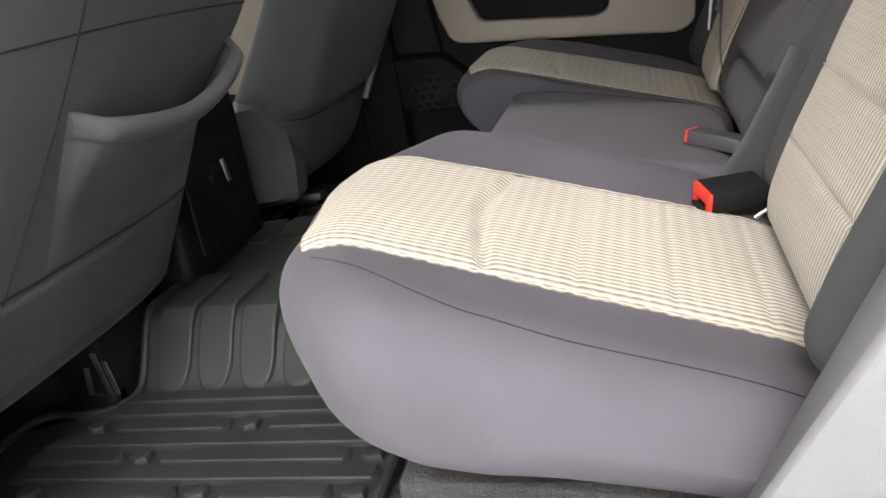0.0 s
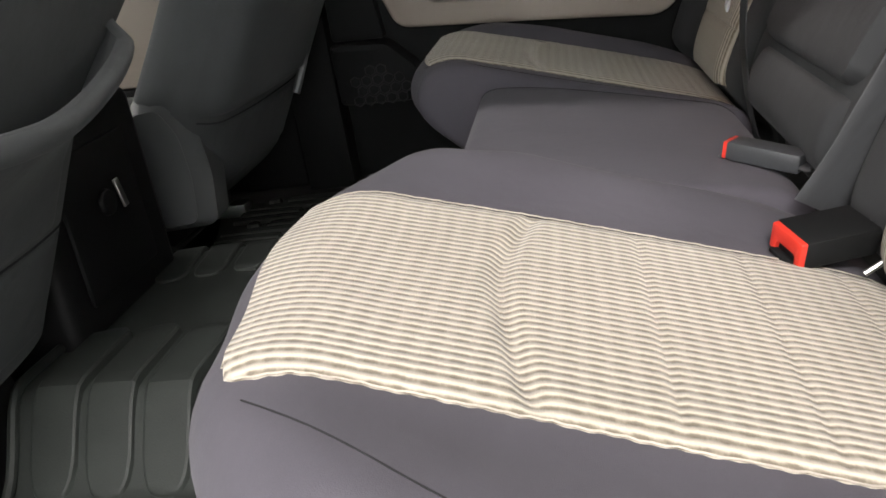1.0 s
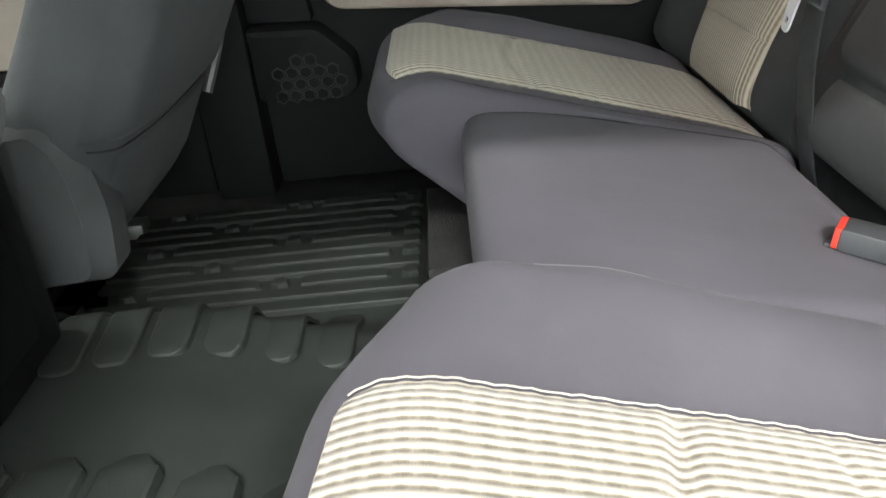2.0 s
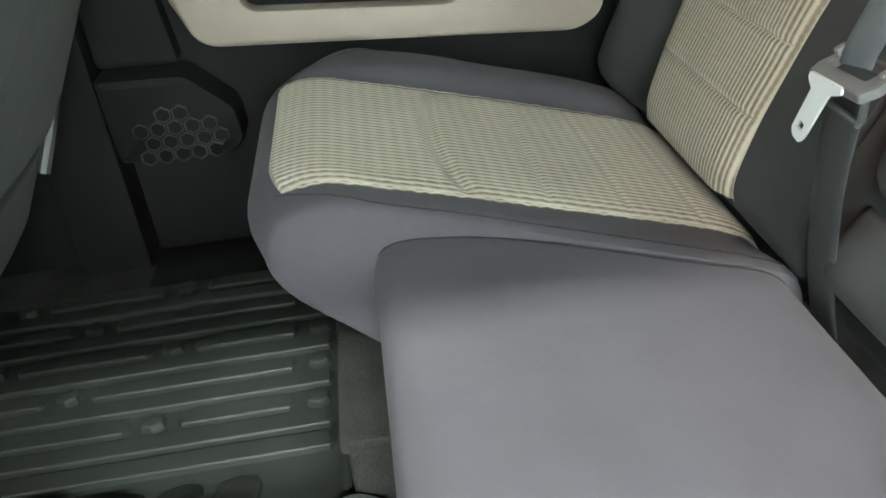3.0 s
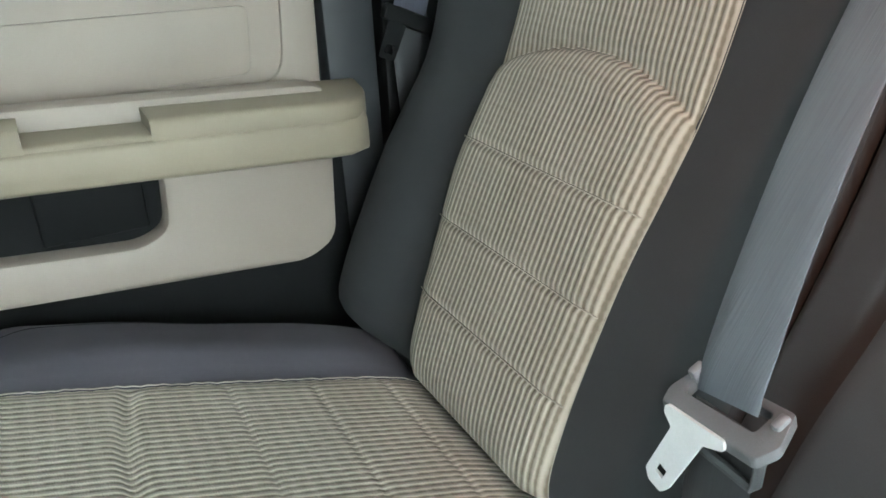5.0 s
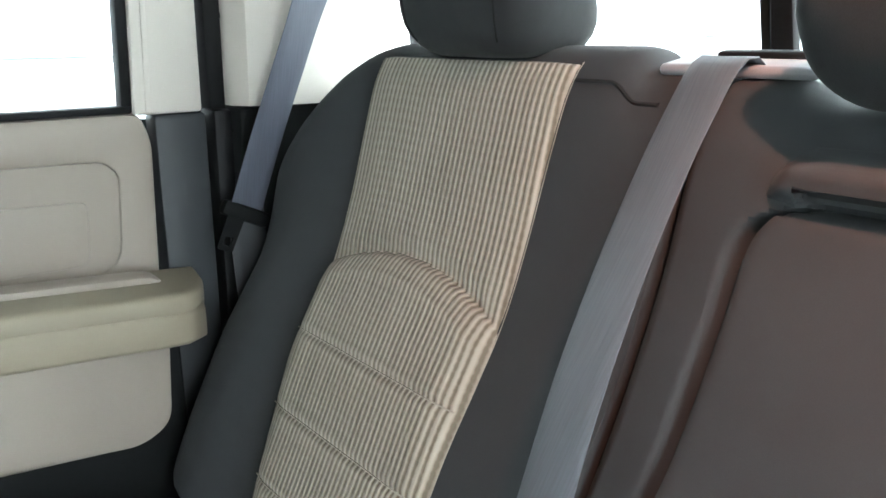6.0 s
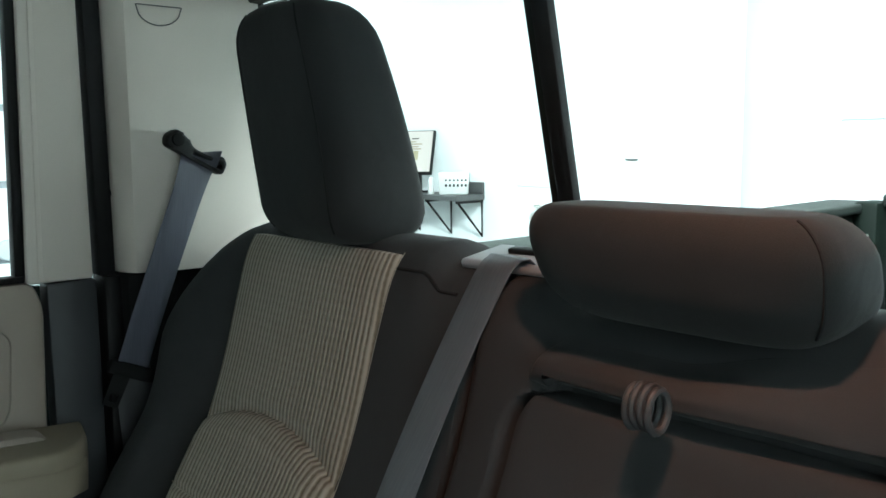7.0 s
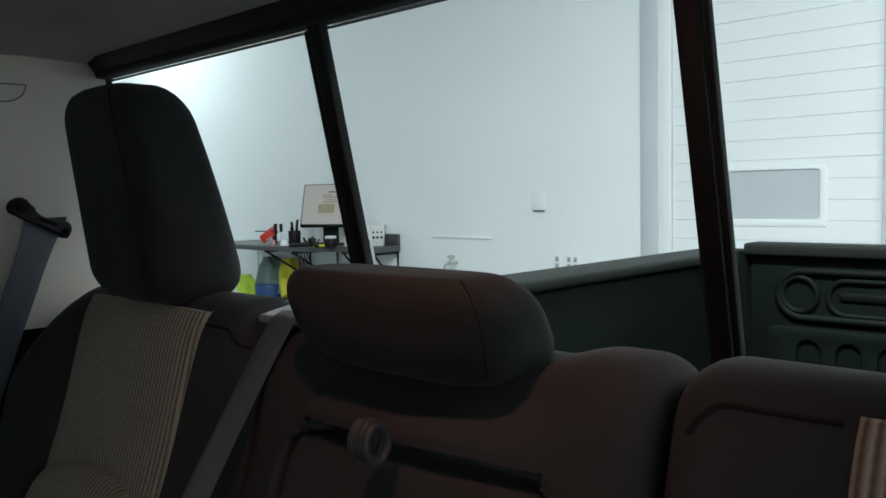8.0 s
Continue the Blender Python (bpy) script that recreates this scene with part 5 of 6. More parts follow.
# ---- front seats ----
def front_seat(dx, y0, y1, label, pocket):
    seat = thing("front_seat", (-0.6 + dx, (y0 + y1) / 2, 0.0), label, "car seat", "front seats")
    yc, hy = (y0 + y1) / 2, (y1 - y0) / 2
    prof = [(-0.335, 0.125), (-0.312, 0.135), (-0.290, 0.175), (-0.235, 0.275), (-0.160, 0.410), (-0.085, 0.545), (-0.010, 0.690), (0.045, 0.800), (0.035, 0.845), (-0.03, 0.850), (-0.10, 0.80), (-0.20, 0.60), (-0.30, 0.42), (-0.40, 0.25), (-0.42, 0.16), (-0.39, 0.13)]
    prof = [(x + dx, z) for x, z in prof]

    def waist(x, y, z):
        t = (y - yc) / hy
        k = 0.030 * abs(t) ** 3
        w = 1.0 - 0.10 * blend(0.45, 0.85, z) + 0.03 * math.sin(z * 9)
        wide = 0.080 * blend(0.36, 0.50, z) * max(0.0, t) if pocket else 0.0
        return (x - k, yc + (y - yc) * w + wide, z)

    bp = Pad(prof, y0, y1, 0.05, 0.05, [(-0.345 + dx, 0.19), (-0.03 + dx, 0.78)], waist)
    back = part("backrest", bp.body(120, 40), CLOTH_FRONT, seat, "dark grey cloth seat back")
    ua, ub = bp.find(z=0.150, start=0.0, end=0.15), bp.find(z=0.262, start=0.05, end=0.3)
    part("skirt", bp.patch(ua, ub, lambda q: y0 + 0.035, lambda q: y1 - 0.035, lambda si, t: 0.004, 30, 30), CLOTH_FRONT, back, "dark grey lower skirt")
    part("seam", tube(bp.line([ub + 0.002] * 40, np.linspace(y0 + 0.012, y1 - 0.012, 40), 0.0004), 0.0014, 6), SEAM, back)
    if not pocket:
        va, vb = bp.find(z=0.272, start=0.05, end=0.3), bp.find(z=0.82, start=0.2, end=0.55)
        part("upper_cover", bp.patch(va, vb, lambda q: y0 + 0.006, lambda q: y1 - 0.02, lambda si, t: 0.012 * soft_edge(si * 0.6, 0.022) * soft_edge(min(t, 1 - t) * 0.5, 0.03), 70, 40), CLOTH_FRONT, back, "padded dark grey cloth cover")
    # map pocket with a gathered mouth
    pa, pb = bp.find(z=0.265, start=0.05, end=0.3), bp.find(z=0.455, start=0.05, end=0.4)

    def pocket_h(si, t):
        return 0.004 + 0.044 * blend(0.3, 1.0, si) * math.sin(math.pi * t) ** 0.5

    if pocket:
        yl, yr = -0.495, y1 - 0.056
        rws = []
        for i in range(41):
            si = i / 40
            row = []
            for j in range(41):
                t = j / 40
                y = yl + (yr - yl) * t
                u = pa + (pb - pa) * si * (0.865 + 0.135 * blend(0.45, 1.0, t) - 0.03 * math.sin(math.pi * t))
                row.append(bp.at(u, y) + bp.normal(u, y) * (pocket_h(si, t) * min(1, min(t, 1 - t) * 14, si * 12) - 0.002 * (1 - min(1, min(t, 1 - t) * 14, si * 12))))
            rws.append(row)
        part("map_pocket", sheet(rws), CLOTH_FRONT, back, "dark cloth map pocket")
        hem = sheet([[p + (rws[-6][j] - p) * (0.5 - 0.5 * math.cos(a)) * 1.2 + bp.normal(pb, p.y) * 0.011 * math.sin(a) for j, p in enumerate(rws[-1])] for a in np.linspace(-0.9, math.pi, 12)])
        part("pocket_hem", hem, CLOTH_FRONT, back, "padded pocket hem")
        us = np.linspace(ua, bp.find(z=0.84, start=0.2, end=0.55), 40)
        part("seam", tube(bp.line(us, [yl - 0.060 * (1 - blend(0.0, 0.5, k / 39)) for k in range(40)], 0.0002), 0.0012, 6), SEAM, back)
        uu = bp.find(z=0.49, start=0.1, end=0.4)
        part("seam", tube(bp.line([uu + 0.004 * math.sin(k / 29 * 3.14) for k in range(30)], np.linspace(y0 + 0.01, y1 - 0.01, 30), 0.0002), 0.0012, 6), SEAM, back)
    # seat cushion, frame and rails under it
    cz = Pad([(-0.36 + dx, 0.17), (-0.40 + dx, 0.235), (-0.6 + dx, 0.255), (-0.85 + dx, 0.275), (-0.90 + dx, 0.24), (-0.85 + dx, 0.16), (-0.6 + dx, 0.145), (-0.42 + dx, 0.14)], y0, y1, 0.04, 0.04, [(-0.8 + dx, 0.21), (-0.45 + dx, 0.19)])
    part("cushion", cz.body(50, 20), CLOTH_FRONT, seat, "dark grey cloth seat cushion")
    for yr_ in (y0 + 0.10, y1 - 0.10):
        part("rail", box(-0.86 + dx, -0.40 + dx, yr_ - 0.02, yr_ + 0.02, 0.0, 0.03, 0.004), STEEL, seat, "steel seat rail")
        for xr in (-0.80, -0.45):
            part("riser", box(xr - 0.015 + dx, xr + 0.015 + dx, yr_ - 0.012, yr_ + 0.012, 0.028, 0.16, 0.003), BLACK, seat)
    return seat


front_seat(0.0, -0.665, -0.128, "dark grey cloth front seat back with map pocket", True)
pass_front = front_seat(0.012, 0.216, 0.705, "dark grey cloth front seat set further forward", False)
def recliner_cover(parent):
    """A moulded cap: a flat inner face, a broad chamfer to the rear and a rounded foot."""
    face = [(-0.356, 0.300), (-0.314, 0.304), (-0.292, 0.264), (-0.288, 0.200), (-0.296, 0.130), (-0.380, 0.124), (-0.390, 0.200)]
    rim = [(-0.362, 0.322), (-0.298, 0.314), (-0.274, 0.268), (-0.267, 0.200), (-0.278, 0.116), (-0.388, 0.110), (-0.400, 0.200)]
    rows = [[(x, y, z) for x, z in rounded(o, r, 6)] for o, r, y in ((face, 0.014, 0.200), (face, 0.016, 0.2015), (rim, 0.020, 0.228), (rim, 0.020, 0.275))]
    return part("recliner_cover", sheet(rows, closed=True, caps=True), SLATE, parent, "slate plastic recliner cover", angle=24)


recliner_cover(pass_front)
# added paler strip: the light caught by the centre pillar trim's lower edge
part("lit_trim_edge", tube(spline([(-0.190, 0.610, 0.345), (-0.208, 0.592, 0.290), (-0.228, 0.572, 0.238)], 14), 0.008, 8), SLATE, pass_front, "slate strip standing in for the lit edge of the pillar trim")

bracket = thing("seat_bracket", (-0.38, -0.34, 0.0), "bare steel seat bracket on the floor", "bracket")
part("foot", box(-0.395, -0.345, -0.330, -0.300, 0.0, 0.034, 0.004), BLACK, bracket, "black bracket foot")
for xa, xb, za, zb in ((-0.383, -0.375, 0.010, 0.073), (-0.350, -0.359, 0.026, 0.094), (-0.339, -0.346, 0.032, 0.082)):
    part("strip", hexa([(xa - 0.004, -0.328, za), (xa + 0.004, -0.328, za), (xa + 0.004, -0.325, za), (xa - 0.004, -0.325, za)], [(xb - 0.004, -0.328, zb), (xb + 0.004, -0.328, zb), (xb + 0.004, -0.325, zb), (xb - 0.004, -0.325, zb)], 0.001), STEEL, bracket, "bright steel strip")
part("housing", box(-0.43, -0.345, -0.3245, -0.20, 0.0, 0.12, 0.01), BLACK, bracket, "black bracket housing")

tunnel = sheet([[(x, y, 0.0 + 0.085 * blend(0.30, 0.20, abs(y)) - 0.006) for y in np.linspace(-0.32, 0.32, 40)] for x in np.linspace(-1.6, -0.40, 12)])
tagged(part("floor_tunnel", tunnel, CARPET, None), "dark carpeted transmission tunnel", "floor", kind="structure")

# ---- console between the front seats ----
console = thing("centre_console", (-0.5, 0.01, 0.0), "black centre console with rear power outlet", "console")
part("body", box(-0.95, -0.312, -0.125, 0.145, 0.0, 0.36, 0.02, 3), BLACK, console)
op = part("outlet_panel", box(-0.314, -0.306, -0.085, 0.085, 0.13, 0.31, 0.004), BLACK, console, "black outlet panel")
part("outlet", cylinder((-0.308, 0.0, 0.235), (-0.300, 0.0, 0.235), 0.018, 0.016, 20, 0.002), BLACK, op)
part("outlet_cover", local_box(0.004, 0.011, 0.038, pose(-0.300, 0.028, 0.238, 4, -6, 0), 0.0015), STEEL, op, "pale flip-up outlet cover")

# ---- truck bed ----
bed = thing("truck_bed", (2.0, 0.0, 0.0), "dark green pickup bed with grey rail caps", "truck bed")
part("bed_floor", box(0.93, 2.92, -0.76, 0.80, -0.02, 0.02), BEDLINER, bed)
part("front_wall", box(0.93, 0.97, -0.76, 0.80, 0.02, 0.56, 0.01), BEDLINER, bed)
for k in range(13):
    y = -0.70 + 0.12 * k
    part("floor_rib", box(0.98, 2.90, y - 0.03, y + 0.03, 0.018, 0.032, 0.006), BEDLINER, bed)
for s in (1, -1):
    yw = 0.80 if s > 0 else -0.76
    yo = yw + 0.10 * s
    w = part("side_wall", box(0.95, 2.95, min(yw, yo), max(yw, yo), -0.1, 0.563, 0.012), BEDLINER, bed, "dark green bed side")
    yr = (yw - 0.03 * s, yw + 0.13 * s)
    part("rail_cap", box(0.95, 2.98, min(yr), max(yr), 0.564, 0.595, 0.009, 3), RAILCAP, bed, "grey plastic rail cap")
    part("wheel_arch", cylinder((1.95, yw + 0.02 * s, 0.02), (1.95, yw - 0.16 * s, 0.02), 0.30, 0.27, 28, 0.02), BEDLINER, bed)
gate = part("tailgate", box(2.90, 2.97, -0.72, 0.72, 0.02, 0.606, 0.012, 2), BEDLINER, bed, "dark green pressed tailgate")
part("gate_cap", box(2.872, 2.985, -0.72, 0.73, 0.584, 0.624, 0.009, 3), RAILCAP, gate, "grey tailgate cap")
part("gate_post", box(2.83, 2.96, 0.725, 0.80, 0.02, 0.60, 0.012, 2), BEDLINER, bed)


def oval(y0, y1, z0, z1, seg=10):
    """An outline with half-round ends."""
    r, zc = (z1 - z0) / 2, (z0 + z1) / 2
    return [(y1 - r + r * math.cos(q), zc + r * math.sin(q)) for q in np.linspace(-math.pi / 2, math.pi / 2, seg)] + [(y0 + r + r * math.cos(q), zc + r * math.sin(q)) for q in np.linspace(math.pi / 2, 1.5 * math.pi, seg)]


def gate_bead(outline, radius, label):
    return part("gate_bead", tube([(2.897, y, z) for y, z in outline], radius, 10, closed=True), BEDLINER, gate, label)


gate_bead(oval(-0.622, 0.622, 0.392, 0.538, 16), 0.013, "long pressed oval bead")
gate_bead(oval(-0.470, 0.470, 0.408, 0.514, 14), 0.009, "inner pressed oval bead")
for y in (0.557, -0.557):
    gate_bead(oval(y - 0.054, y + 0.054, 0.411, 0.519, 18), 0.010, "round pressed bead")
part("gate_bar", plate(oval(-0.440, 0.440, 0.452, 0.480), [], lambda p, h: (2.890 - h, p[0], p[1]), 0.020, 0.009), BEDLINER, gate, "raised pressed bar")
arches = []
for k in range(9):
    y = 0.526 - 0.119 * k
    arches.append([(y - 0.036, 0.06), (y + 0.036, 0.06), (y + 0.036, 0.285)] + [(y + 0.036 * math.cos(q), 0.285 + 0.036 * math.sin(q)) for q in np.linspace(0.25, math.pi - 0.25, 9)] + [(y - 0.036, 0.285)])
part("gate_apron", plate(rounded([(-0.66, 0.03), (0.66, 0.03), (0.66, 0.362), (-0.66, 0.362)], 0.03), arches, lambda p, h: (2.886 - h, p[0], p[1]), 0.020, 0.008), BEDLINER, gate, "lower pressing with arched flutes")
for z in (0.50, 0.27):
    part("bolt", cylinder((2.828, 0.75, z), (2.822, 0.75, z), 0.0045, sides=10), STEEL, bed, "bright bolt")

def wheel(x, y, s):
    w = thing("wheel", (x, y, GZ), "black-tyred truck wheel with grey steel rim", "wheel", "truck wheels")
    prof = [(0.20, -0.11), (0.30, -0.125), (0.37, -0.118), (0.39, -0.09), (0.395, 0.0), (0.39, 0.09), (0.37, 0.118), (0.30, 0.125), (0.20, 0.11)]
    part("tyre", sheet([[(x + r * math.cos(q), y + d, GZ + 0.395 + r * math.sin(q)) for q in np.linspace(0, 2 * math.pi, 48, endpoint=False)] for r, d in prof], closed=True), SEAL, w, "black rubber tyre")
    rim = [(0.215, 0.115), (0.205, 0.09), (0.19, 0.05), (0.07, 0.06), (0.05, 0.085), (0.002, 0.085)]
    part("rim", sheet([[(x + r * math.cos(q), y + s * d, GZ + 0.395 + r * math.sin(q)) for q in np.linspace(0, 2 * math.pi, 40, endpoint=False)] for r, d in rim], closed=True), STEEL, w, "grey steel rim")


for wx in (1.95, -1.45):
    for ws in (1, -1):
        wheel(wx, 0.70 * ws + 0.02, ws)
chassis = thing("chassis", (0.3, 0.02, GZ), "dark steel ladder frame under the truck", "chassis")
for ys in (0.42, -0.38):
    part("rail", box(-1.7, 2.9, ys - 0.04, ys + 0.04, -0.27, -0.115, 0.01), BLACK, chassis, "steel frame rail")
for wx in (1.95, -1.45):
    part("axle", cylinder((wx, -0.60, GZ + 0.395), (wx, 0.64, GZ + 0.395), 0.045, sides=14), BLACK, chassis, "steel axle")

# ---- dome lamp on the headliner ----
dl = thing("dome_light", (0.48, -0.08, 0.997), "small round dome light on the headliner, lit", "dome light")
part("bezel", cylinder((0.46, -0.08, 1.001), (0.48, -0.08, 0.995), 0.05, 0.044, 28, 0.002), LIGHT_GREY, dl)
part("lens", cylinder((0.48, -0.08, 0.9965), (0.48, -0.08, 0.9945), 0.034, 0.033, 24), glowing("dome_lens", (1.0, 0.42, 0.32), 2.0), dl, "glowing reddish lens")

# ---- corner bench on the rear garage wall ----
bench = thing("wall_bench", (4.95, 5.8, 0.3), "dark wall-mounted corner bench on black brackets", "workbench")
BZ = 0.352
top_out = [(5.195, 4.84), (4.86, 4.84), (4.86, 5.30), (4.62, 5.75), (4.62, 7.09), (5.195, 7.09)]
part("top", plate(top_out, [], lambda p, h: (p[0], p[1], BZ + h), 0.045, 0.004), SLATE, bench, "dark grey bench top")
part("back_rail", box(5.172, 5.196, 4.84, 5.10, BZ + 0.001, 0.455, 0.003), SLATE, bench)
for y in (4.86, 5.26, 5.70, 6.12):
    deep = 4.88 if y < 5.4 else 4.66
    br = part("bracket", tube([(5.182, y, BZ - 0.05), (5.182, y, -0.01), (deep + 0.02, y, BZ - 0.06)], 0.011, 8), BLACK, bench, "black angle bracket")
    part("bracket_arm", box(deep, 5.19, y - 0.011, y + 0.011, BZ - 0.068, BZ - 0.046, 0.003), BLACK, br)


CREAM_RED = surface("pale_pink_plastic", (0.62, 0.30, 0.27), 0.5, 60, 0.1, 4, 0.05)


def facing(x, y, z, tip=0.0):
    """A pose on the bench that faces the truck."""
    return pose(x, y, z, tip, 0, -45)


monitor = thing("monitor", (4.98, 5.72, BZ), "flat monitor showing a pale page, on the bench", "monitor")
mm = pose(5.005, 5.62, 0.710, -14, 0, -70)
scr = part("casing", local_box(0.50, 0.035, 0.405, mm, 0.006), BLACK, monitor)
part("screen", local_box(0.472, 0.004, 0.37, mm @ pose(0, -0.0185, 0.008), 0), glowing("lit_screen", (0.44, 0.40, 0.375), 0.22), scr, "pale lit screen")
INK = surface("tan_text", (0.30, 0.24, 0.14), 0.6)
for r, (a, w, zc) in enumerate(((0.03, 0.07, 0.125), (-0.01, 0.10, 0.095), (0.02, 0.17, 0.075), (0.02, 0.10, 0.05), (0.02, 0.16, 0.03))):
    part("text_bar", local_box(w, 0.002, 0.009, mm @ pose(a + 0.03, -0.0212, zc)), GREY if r == 0 else INK, scr)
part("page_block", local_box(0.17, 0.002, 0.085, mm @ pose(0.02, -0.0212, -0.03)), surface("tan_block", (0.36, 0.32, 0.20), 0.6), scr)
part("page_dot", cylinder(mm @ Vector((-0.058, -0.021, -0.012)), mm @ Vector((-0.058, -0.0228, -0.012)), 0.014, sides=12), INK, scr)
part("foot", local_box(0.26, 0.18, 0.014, pose(5.02, 5.62, BZ + 0.007, 0, 0, -70), 0.004), BLACK, monitor)
part("stem", local_box(0.15, 0.04, 0.26, pose(5.05, 5.615, BZ + 0.14, 0, 0, -70), 0.004), BLACK, monitor)


def on_bench(name, dx, dy, dz, x, y, material, label, category, bevel=0.006):
    return tagged(part(name, local_box(dx, dy, dz, facing(x, y, BZ + dz / 2 + 0.0005), bevel), material, None), label, category)


on_bench("keyboard", 0.42, 0.15, 0.028, 4.82, 5.58, BLACK, "black keyboard on the bench", "keyboard")
on_bench("paper_stack", 0.14, 0.08, 0.012, 4.92, 5.84, PANEL_WHITE, "white papers on the bench", "paper")
on_bench("mouse", 0.10, 0.06, 0.035, 4.78, 5.52, BLACK, "black computer mouse on the bench", "mouse", 0.014)
penpot = thing("pen_pot", (4.80, 5.84, BZ), "black pot of markers on the bench", "pen pot")
part("pot", cylinder((4.80, 5.84, BZ), (4.80, 5.84, BZ + 0.135), 0.054, 0.058, 16, 0.004), BLACK, penpot)
for q, hi in enumerate((0.235, 0.215, 0.17, 0.16)):
    part("marker", cylinder((4.80 + 0.02 * math.cos(q * 1.6), 5.84 + 0.02 * math.sin(q * 1.6), BZ + 0.12), (4.80 + 0.04 * math.cos(q * 1.6), 5.84 + 0.04 * math.sin(q * 1.6), BZ + hi), 0.012, sides=8), BLACK, penpot)
tool = thing("red_tool", (4.80, 6.29, BZ), "red and black tool on a small stand", "tool")
tm = pose(4.80, 6.25, BZ + 0.09, 0, 0, -45) @ pose(0, 0, 0, 0, -36, 0)
part("body", local_box(0.175, 0.06, 0.085, tm, 0.018), RED, tool, "red tool body")
part("cap", local_box(0.07, 0.064, 0.020, tm @ pose(-0.02, 0, -0.034), 0.006), CREAM_RED, tool, "pale red lower cover")
part("stand", cylinder((4.80, 6.14, BZ), (4.80, 6.14, BZ + 0.19), 0.012, sides=8), BLACK, tool)
part("knob", cylinder((4.80, 6.14, BZ + 0.13), (4.80, 6.14, BZ + 0.195), 0.017, sides=10), BLACK, tool)
part("stand", cylinder((4.80, 6.05, BZ), (4.80, 6.05, BZ + 0.13), 0.004, sides=6), STEEL, tool)
part("knob", cylinder((4.80, 6.05, BZ + 0.12), (4.80, 6.05, BZ + 0.195), 0.015, sides=10), BLACK, tool)
part("arm", cylinder((4.80, 6.48, BZ + 0.118), (4.80, 6.14, BZ + 0.125), 0.006, sides=6), BLACK, tool)
vial = thing("vial", (4.70, 6.03, BZ), "small dark vial with a white band", "bottle")
part("body", cylinder((4.70, 6.03, BZ), (4.70, 6.03, BZ + 0.05), 0.017, 0.015, 12, 0.003), CREAM_RED, vial)
part("cap", cylinder((4.70, 6.03, BZ + 0.05), (4.70, 6.03, BZ + 0.085), 0.012, 0.010, 12, 0.002), BLACK, vial)
CREAM = surface("cream_plastic", (0.60, 0.62, 0.61), 0.5, 60, 0.1, 4, 0.05)


def basket(x, y, z, w, h, label):
    t = thing("basket", (x, y, z), label, "basket", "storage baskets")
    m = facing(x, y, z)
    part("shell", hexa([m @ Vector(p) for p in ((-w * 0.46, -0.10, 0), (w * 0.46, -0.10, 0), (w * 0.46, 0.10, 0), (-w * 0.46, 0.10, 0))],
                       [m @ Vector(p) for p in ((-w / 2, -0.12, h), (w / 2, -0.12, h), (w / 2, 0.12, h), (-w / 2, 0.12, h))], 0.012), CREAM, t)
    for r in range(2):
        for c in range(6):
            part("hole", local_box(0.018, 0.012, 0.022, m @ pose((c - 2.5) * 0.034 + 0.02, -0.108, h * (0.42 + 0.25 * r)), 0.003), GREY, t)
    return t


basket(5.06, 5.08, BZ, 0.27, 0.19, "white perforated plastic basket on the bench")
jar = thing("jar", (4.80, 5.31, BZ), "black jar with a white lid on the bench", "jar")
part("body", cylinder((4.80, 5.31, BZ), (4.80, 5.31, BZ + 0.075), 0.055, 0.052, 18, 0.006), BLACK, jar)
part("lid", cylinder((4.80, 5.31, BZ + 0.075), (4.80, 5.31, BZ + 0.098), 0.052, 0.050, 18, 0.004), CREAM, jar, "white lid")
tagged(part("crumpled_paper", cylinder((4.70, 5.86, BZ), (4.70, 5.86, BZ + 0.05), 0.045, 0.028, 9, 0.012), PANEL_WHITE, None), "crumpled white paper on the bench", "paper")
leads = thing("cable_pile", (4.86, 5.70, BZ), "tangle of black leads on the bench", "cable")
for k in range(5):
    rr = random.Random(40 + k)
    pts = [(4.90 - 0.05 * k + rr.uniform(-0.04, 0.04), 5.75 - 0.09 * k + rr.uniform(-0.07, 0.07), BZ + 0.008 + rr.uniform(0.02, 0.075) * (q % 2)) for q in range(6)]
    part("lead", tube(spline(pts, 40), 0.008, 6), BLACK, leads)
tagged(part("bottle", cylinder((4.93, 5.24, BZ), (4.93, 5.24, BZ + 0.15), 0.03, 0.018, 14, 0.008), CREAM, None), "small white bottle on the bench", "bottle")
YELLOW = surface("yellow_cloth", (0.72, 0.68, 0.05), 0.8, 60, 0.6, 6, 0.2, dist=0.01)
TEAL = surface("grey_green_cloth", (0.21, 0.30, 0.29), 0.85, 60, 0.6, 6, 0.2, dist=0.01)
BLUE = surface("blue_plastic", (0.02, 0.07, 0.22), 0.5, 60, 0.1, 6, 0.1)
on_bench("tape_strip", 0.14, 0.04, 0.02, 4.78, 5.42, YELLOW, "yellow strip on the bench top", "tape", 0.004)


def hung_cloth(x, y, top, bottom, wide, material, label, seed):
    rnd = random.Random(seed)
    ph = [rnd.uniform(0, 6.28) for _ in range(4)]
    rws = []
    for i in range(17):
        t = i / 16
        z = top + (bottom - top) * t
        w = wide * (0.30 + 0.70 * blend(0, 0.35, t))
        ring = []
        for j in range(36):
            q = 2 * math.pi * j / 36
            f = 1 + 0.19 * math.sin(5 * q + ph[0] + t * 2) + 0.10 * t * math.sin(9 * q + ph[1] + 2 * t)
            ring.append((x + 0.07 * math.cos(q) * f, y + w * math.sin(q) * f + 0.03 * math.sin(3 * t + ph[2]), z + 0.04 * math.sin(2 * q + ph[3]) * t))
        rws.append(ring)
    return tagged(part("hanging_cloth", sheet(rws, closed=True, caps=True), material, None), label, "cloth", "cloths under the bench")


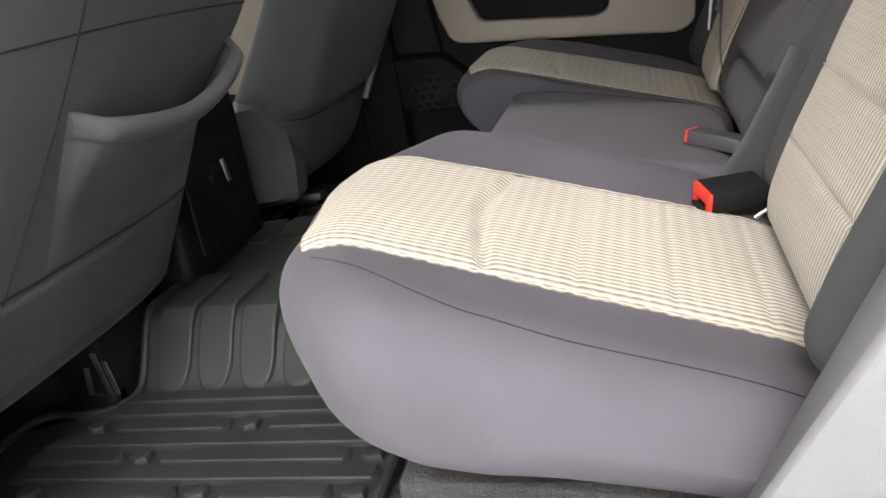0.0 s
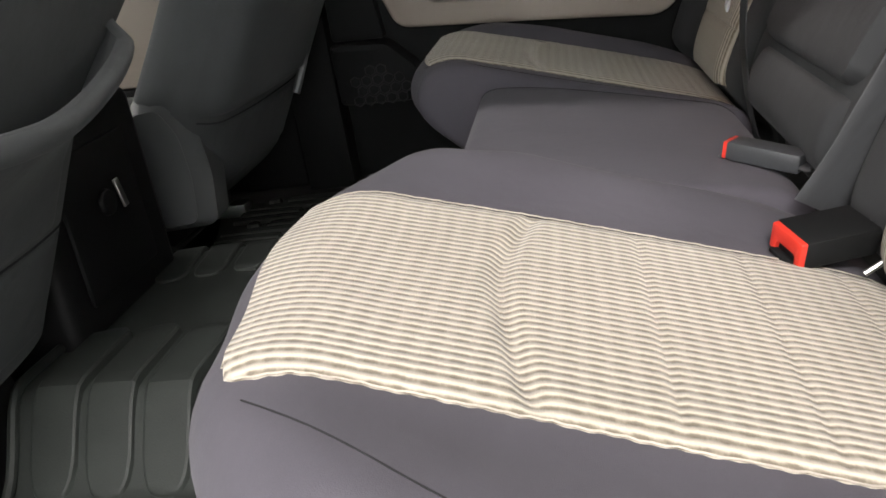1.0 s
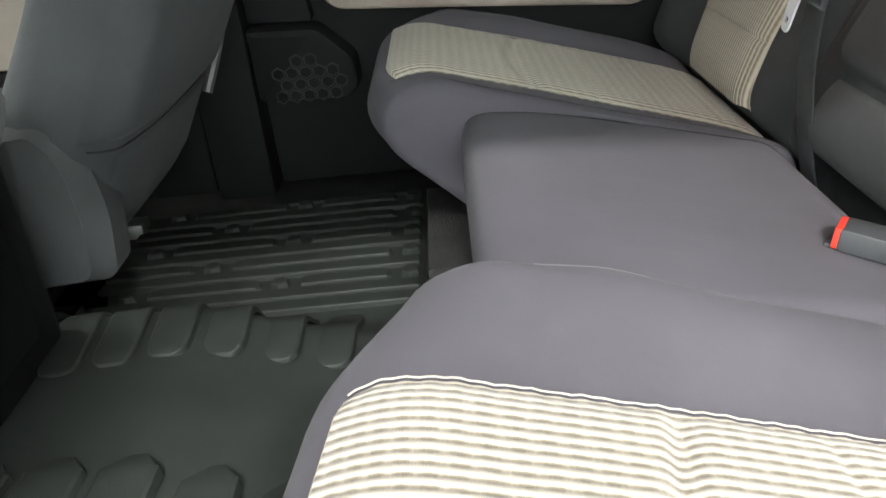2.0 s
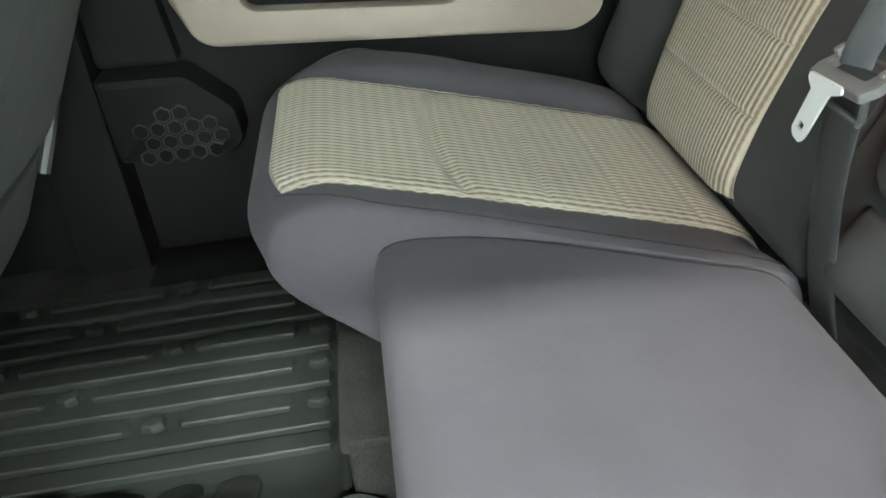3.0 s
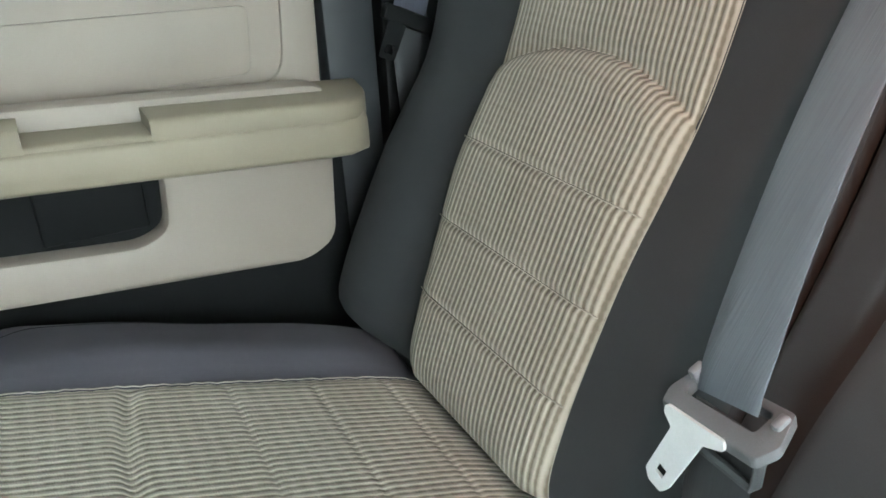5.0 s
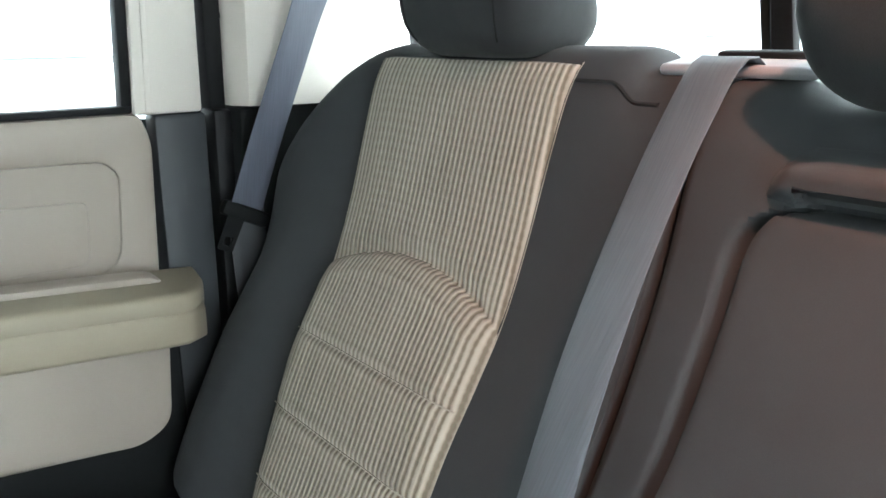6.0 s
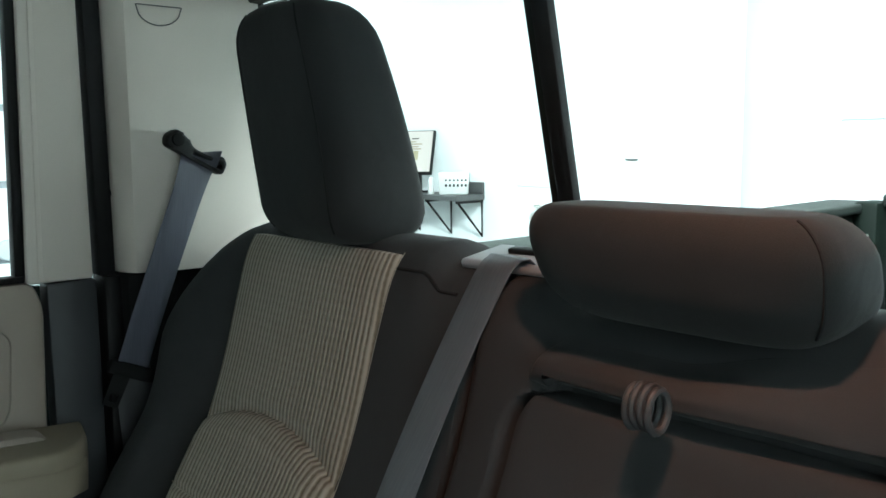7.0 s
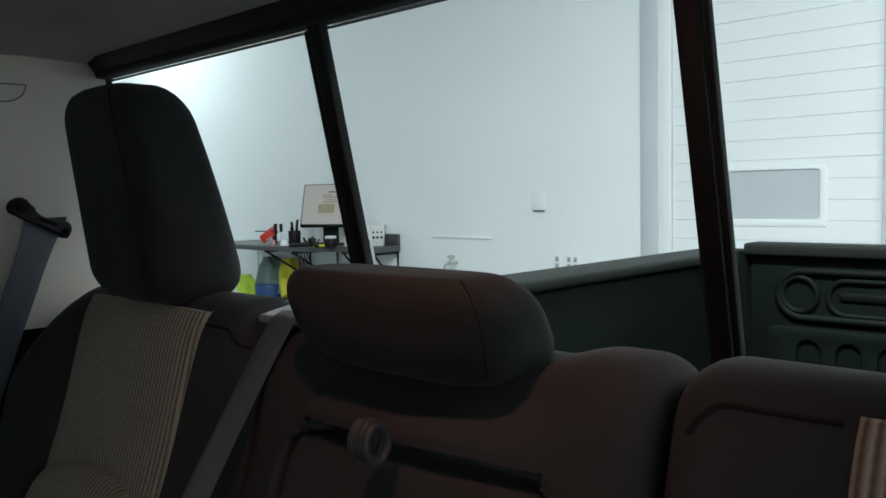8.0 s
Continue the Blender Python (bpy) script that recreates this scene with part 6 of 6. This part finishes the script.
hung_cloth(5.06, 6.64, 0.20, -0.13, 0.16, TEAL, "grey-green cloth hanging under the bench", 1)
hung_cloth(5.08, 6.30, 0.19, -0.17, 0.15, YELLOW, "yellow jacket hanging under the bench", 2)
hung_cloth(4.98, 6.96, 0.00, -0.20, 0.13, surface("lime_cloth", (0.50, 0.72, 0.06), 0.8, 60, 0.6, 6, 0.2, dist=0.01), "yellow-green vest heaped under the bench", 3)
tagged(part("bucket", cylinder((5.02, 6.62, -0.24), (5.02, 6.62, -0.07), 0.12, 0.135, 20, 0.006), BLUE, None), "blue plastic bucket on the cabinet", "bucket")
cab = thing("tool_cabinet", (4.9, 6.7, GZ), "low white cabinet under the bench", "cabinet")
part("body", box(4.72, 5.19, 6.20, 7.08, GZ, -0.26, 0.01), CREAM, cab)
part("top", box(4.70, 5.195, 6.18, 7.09, -0.26, -0.24, 0.005), CREAM, cab)
tag = thing("orange_tag", (5.10, 6.90, 0.0), "orange tag hanging on a thin cord", "tag")
part("cord", tube([(5.10, 6.90, BZ - 0.001), (5.10, 6.898, 0.04)], 0.003, 6), GREY, tag)
part("flag", plate(rounded([(6.865, -0.03), (6.935, -0.04), (6.925, 0.02), (6.895, 0.055)], 0.012), [], lambda p, h: (5.095 - h, p[0], p[1]), 0.012, 0.003), surface("orange_cloth", (0.75, 0.22, 0.04), 0.8, 60, 0.3, 6, 0.15), tag)
cable = thing("hanging_cables", (5.15, 6.2, 0.2), "thin dark cables hanging under the bench", "cable")
for k in range(4):
    part("cable", tube(spline([(5.10, 6.25 - 0.05 * k, BZ - 0.046), (5.14, 6.22 - 0.06 * k, 0.1), (5.16, 6.26 - 0.05 * k, -0.15), (5.17, 6.16 - 0.04 * k, -0.5)], 20), 0.005, 6), BLACK, cable)

# fittings on the white wall
for y, w in ((3.157, 0.075), (3.023, 0.12)):
    o = thing("wall_outlet", (5.195, y, 0.28), "white electrical outlet on the wall", "outlet", "wall outlets")
    part("cover", box(5.188, 5.1985, y - w / 2, y + w / 2, 0.215, 0.345, 0.004), PANEL_WHITE, o)
    for z in (0.255, 0.305):
        for q in ((0,) if w < 0.1 else (-0.028, 0.028)):
            part("socket", box(5.184, 5.1885, y + q - 0.014, y + q + 0.014, z - 0.018, z + 0.018, 0.003), surface("socket_grey", (0.33, 0.36, 0.38), 0.5), o)
sp = thing("thermostat", (5.195, 3.32, 0.7), "small white wall control box", "control box")
part("case", box(5.190, 5.1985, 3.262, 3.385, 0.664, 0.80, 0.008), WALL_WHITE, sp)
part("base", box(5.184, 5.1985, 3.272, 3.372, 0.655, 0.661, 0.002), SLATE, sp)
tap = thing("hose_tap", (5.19, 4.17, 0.25), "chrome hose tap on the white wall", "tap")
part("pipe", cylinder((5.199, 4.17, 0.235), (5.11, 4.17, 0.235), 0.016, sides=12), STEEL, tap)
part("spout", tube([(5.11, 4.17, 0.235), (5.08, 4.19, 0.22), (5.075, 4.195, 0.18)], 0.014, 8), STEEL, tap)
part("wheel", tube([(5.13, 4.17 + 0.035 * math.cos(q), 0.285 + 0.012 * math.sin(q)) for q in np.linspace(0, 6.28, 14, endpoint=False)], 0.008, 6, closed=True), STEEL, tap)
part("valve", cylinder((5.13, 4.17, 0.235), (5.13, 4.17, 0.285), 0.008, sides=8), STEEL, tap)
tagged(part("cover_strip", box(5.190, 5.199, 3.79, 4.45, 0.436, 0.448, 0.002), PANEL_WHITE, None), "thin white cover strip on the wall", "strip")
tagged(part("wall_bracket", join(box(3.05, 3.11, 7.03, 7.098, 1.72, 1.82, 0.006), cylinder((3.08, 7.03, 1.77), (3.08, 7.0, 1.77), 0.025, sides=10)), GREY, None), "small dark fitting high on the wall", "bracket")
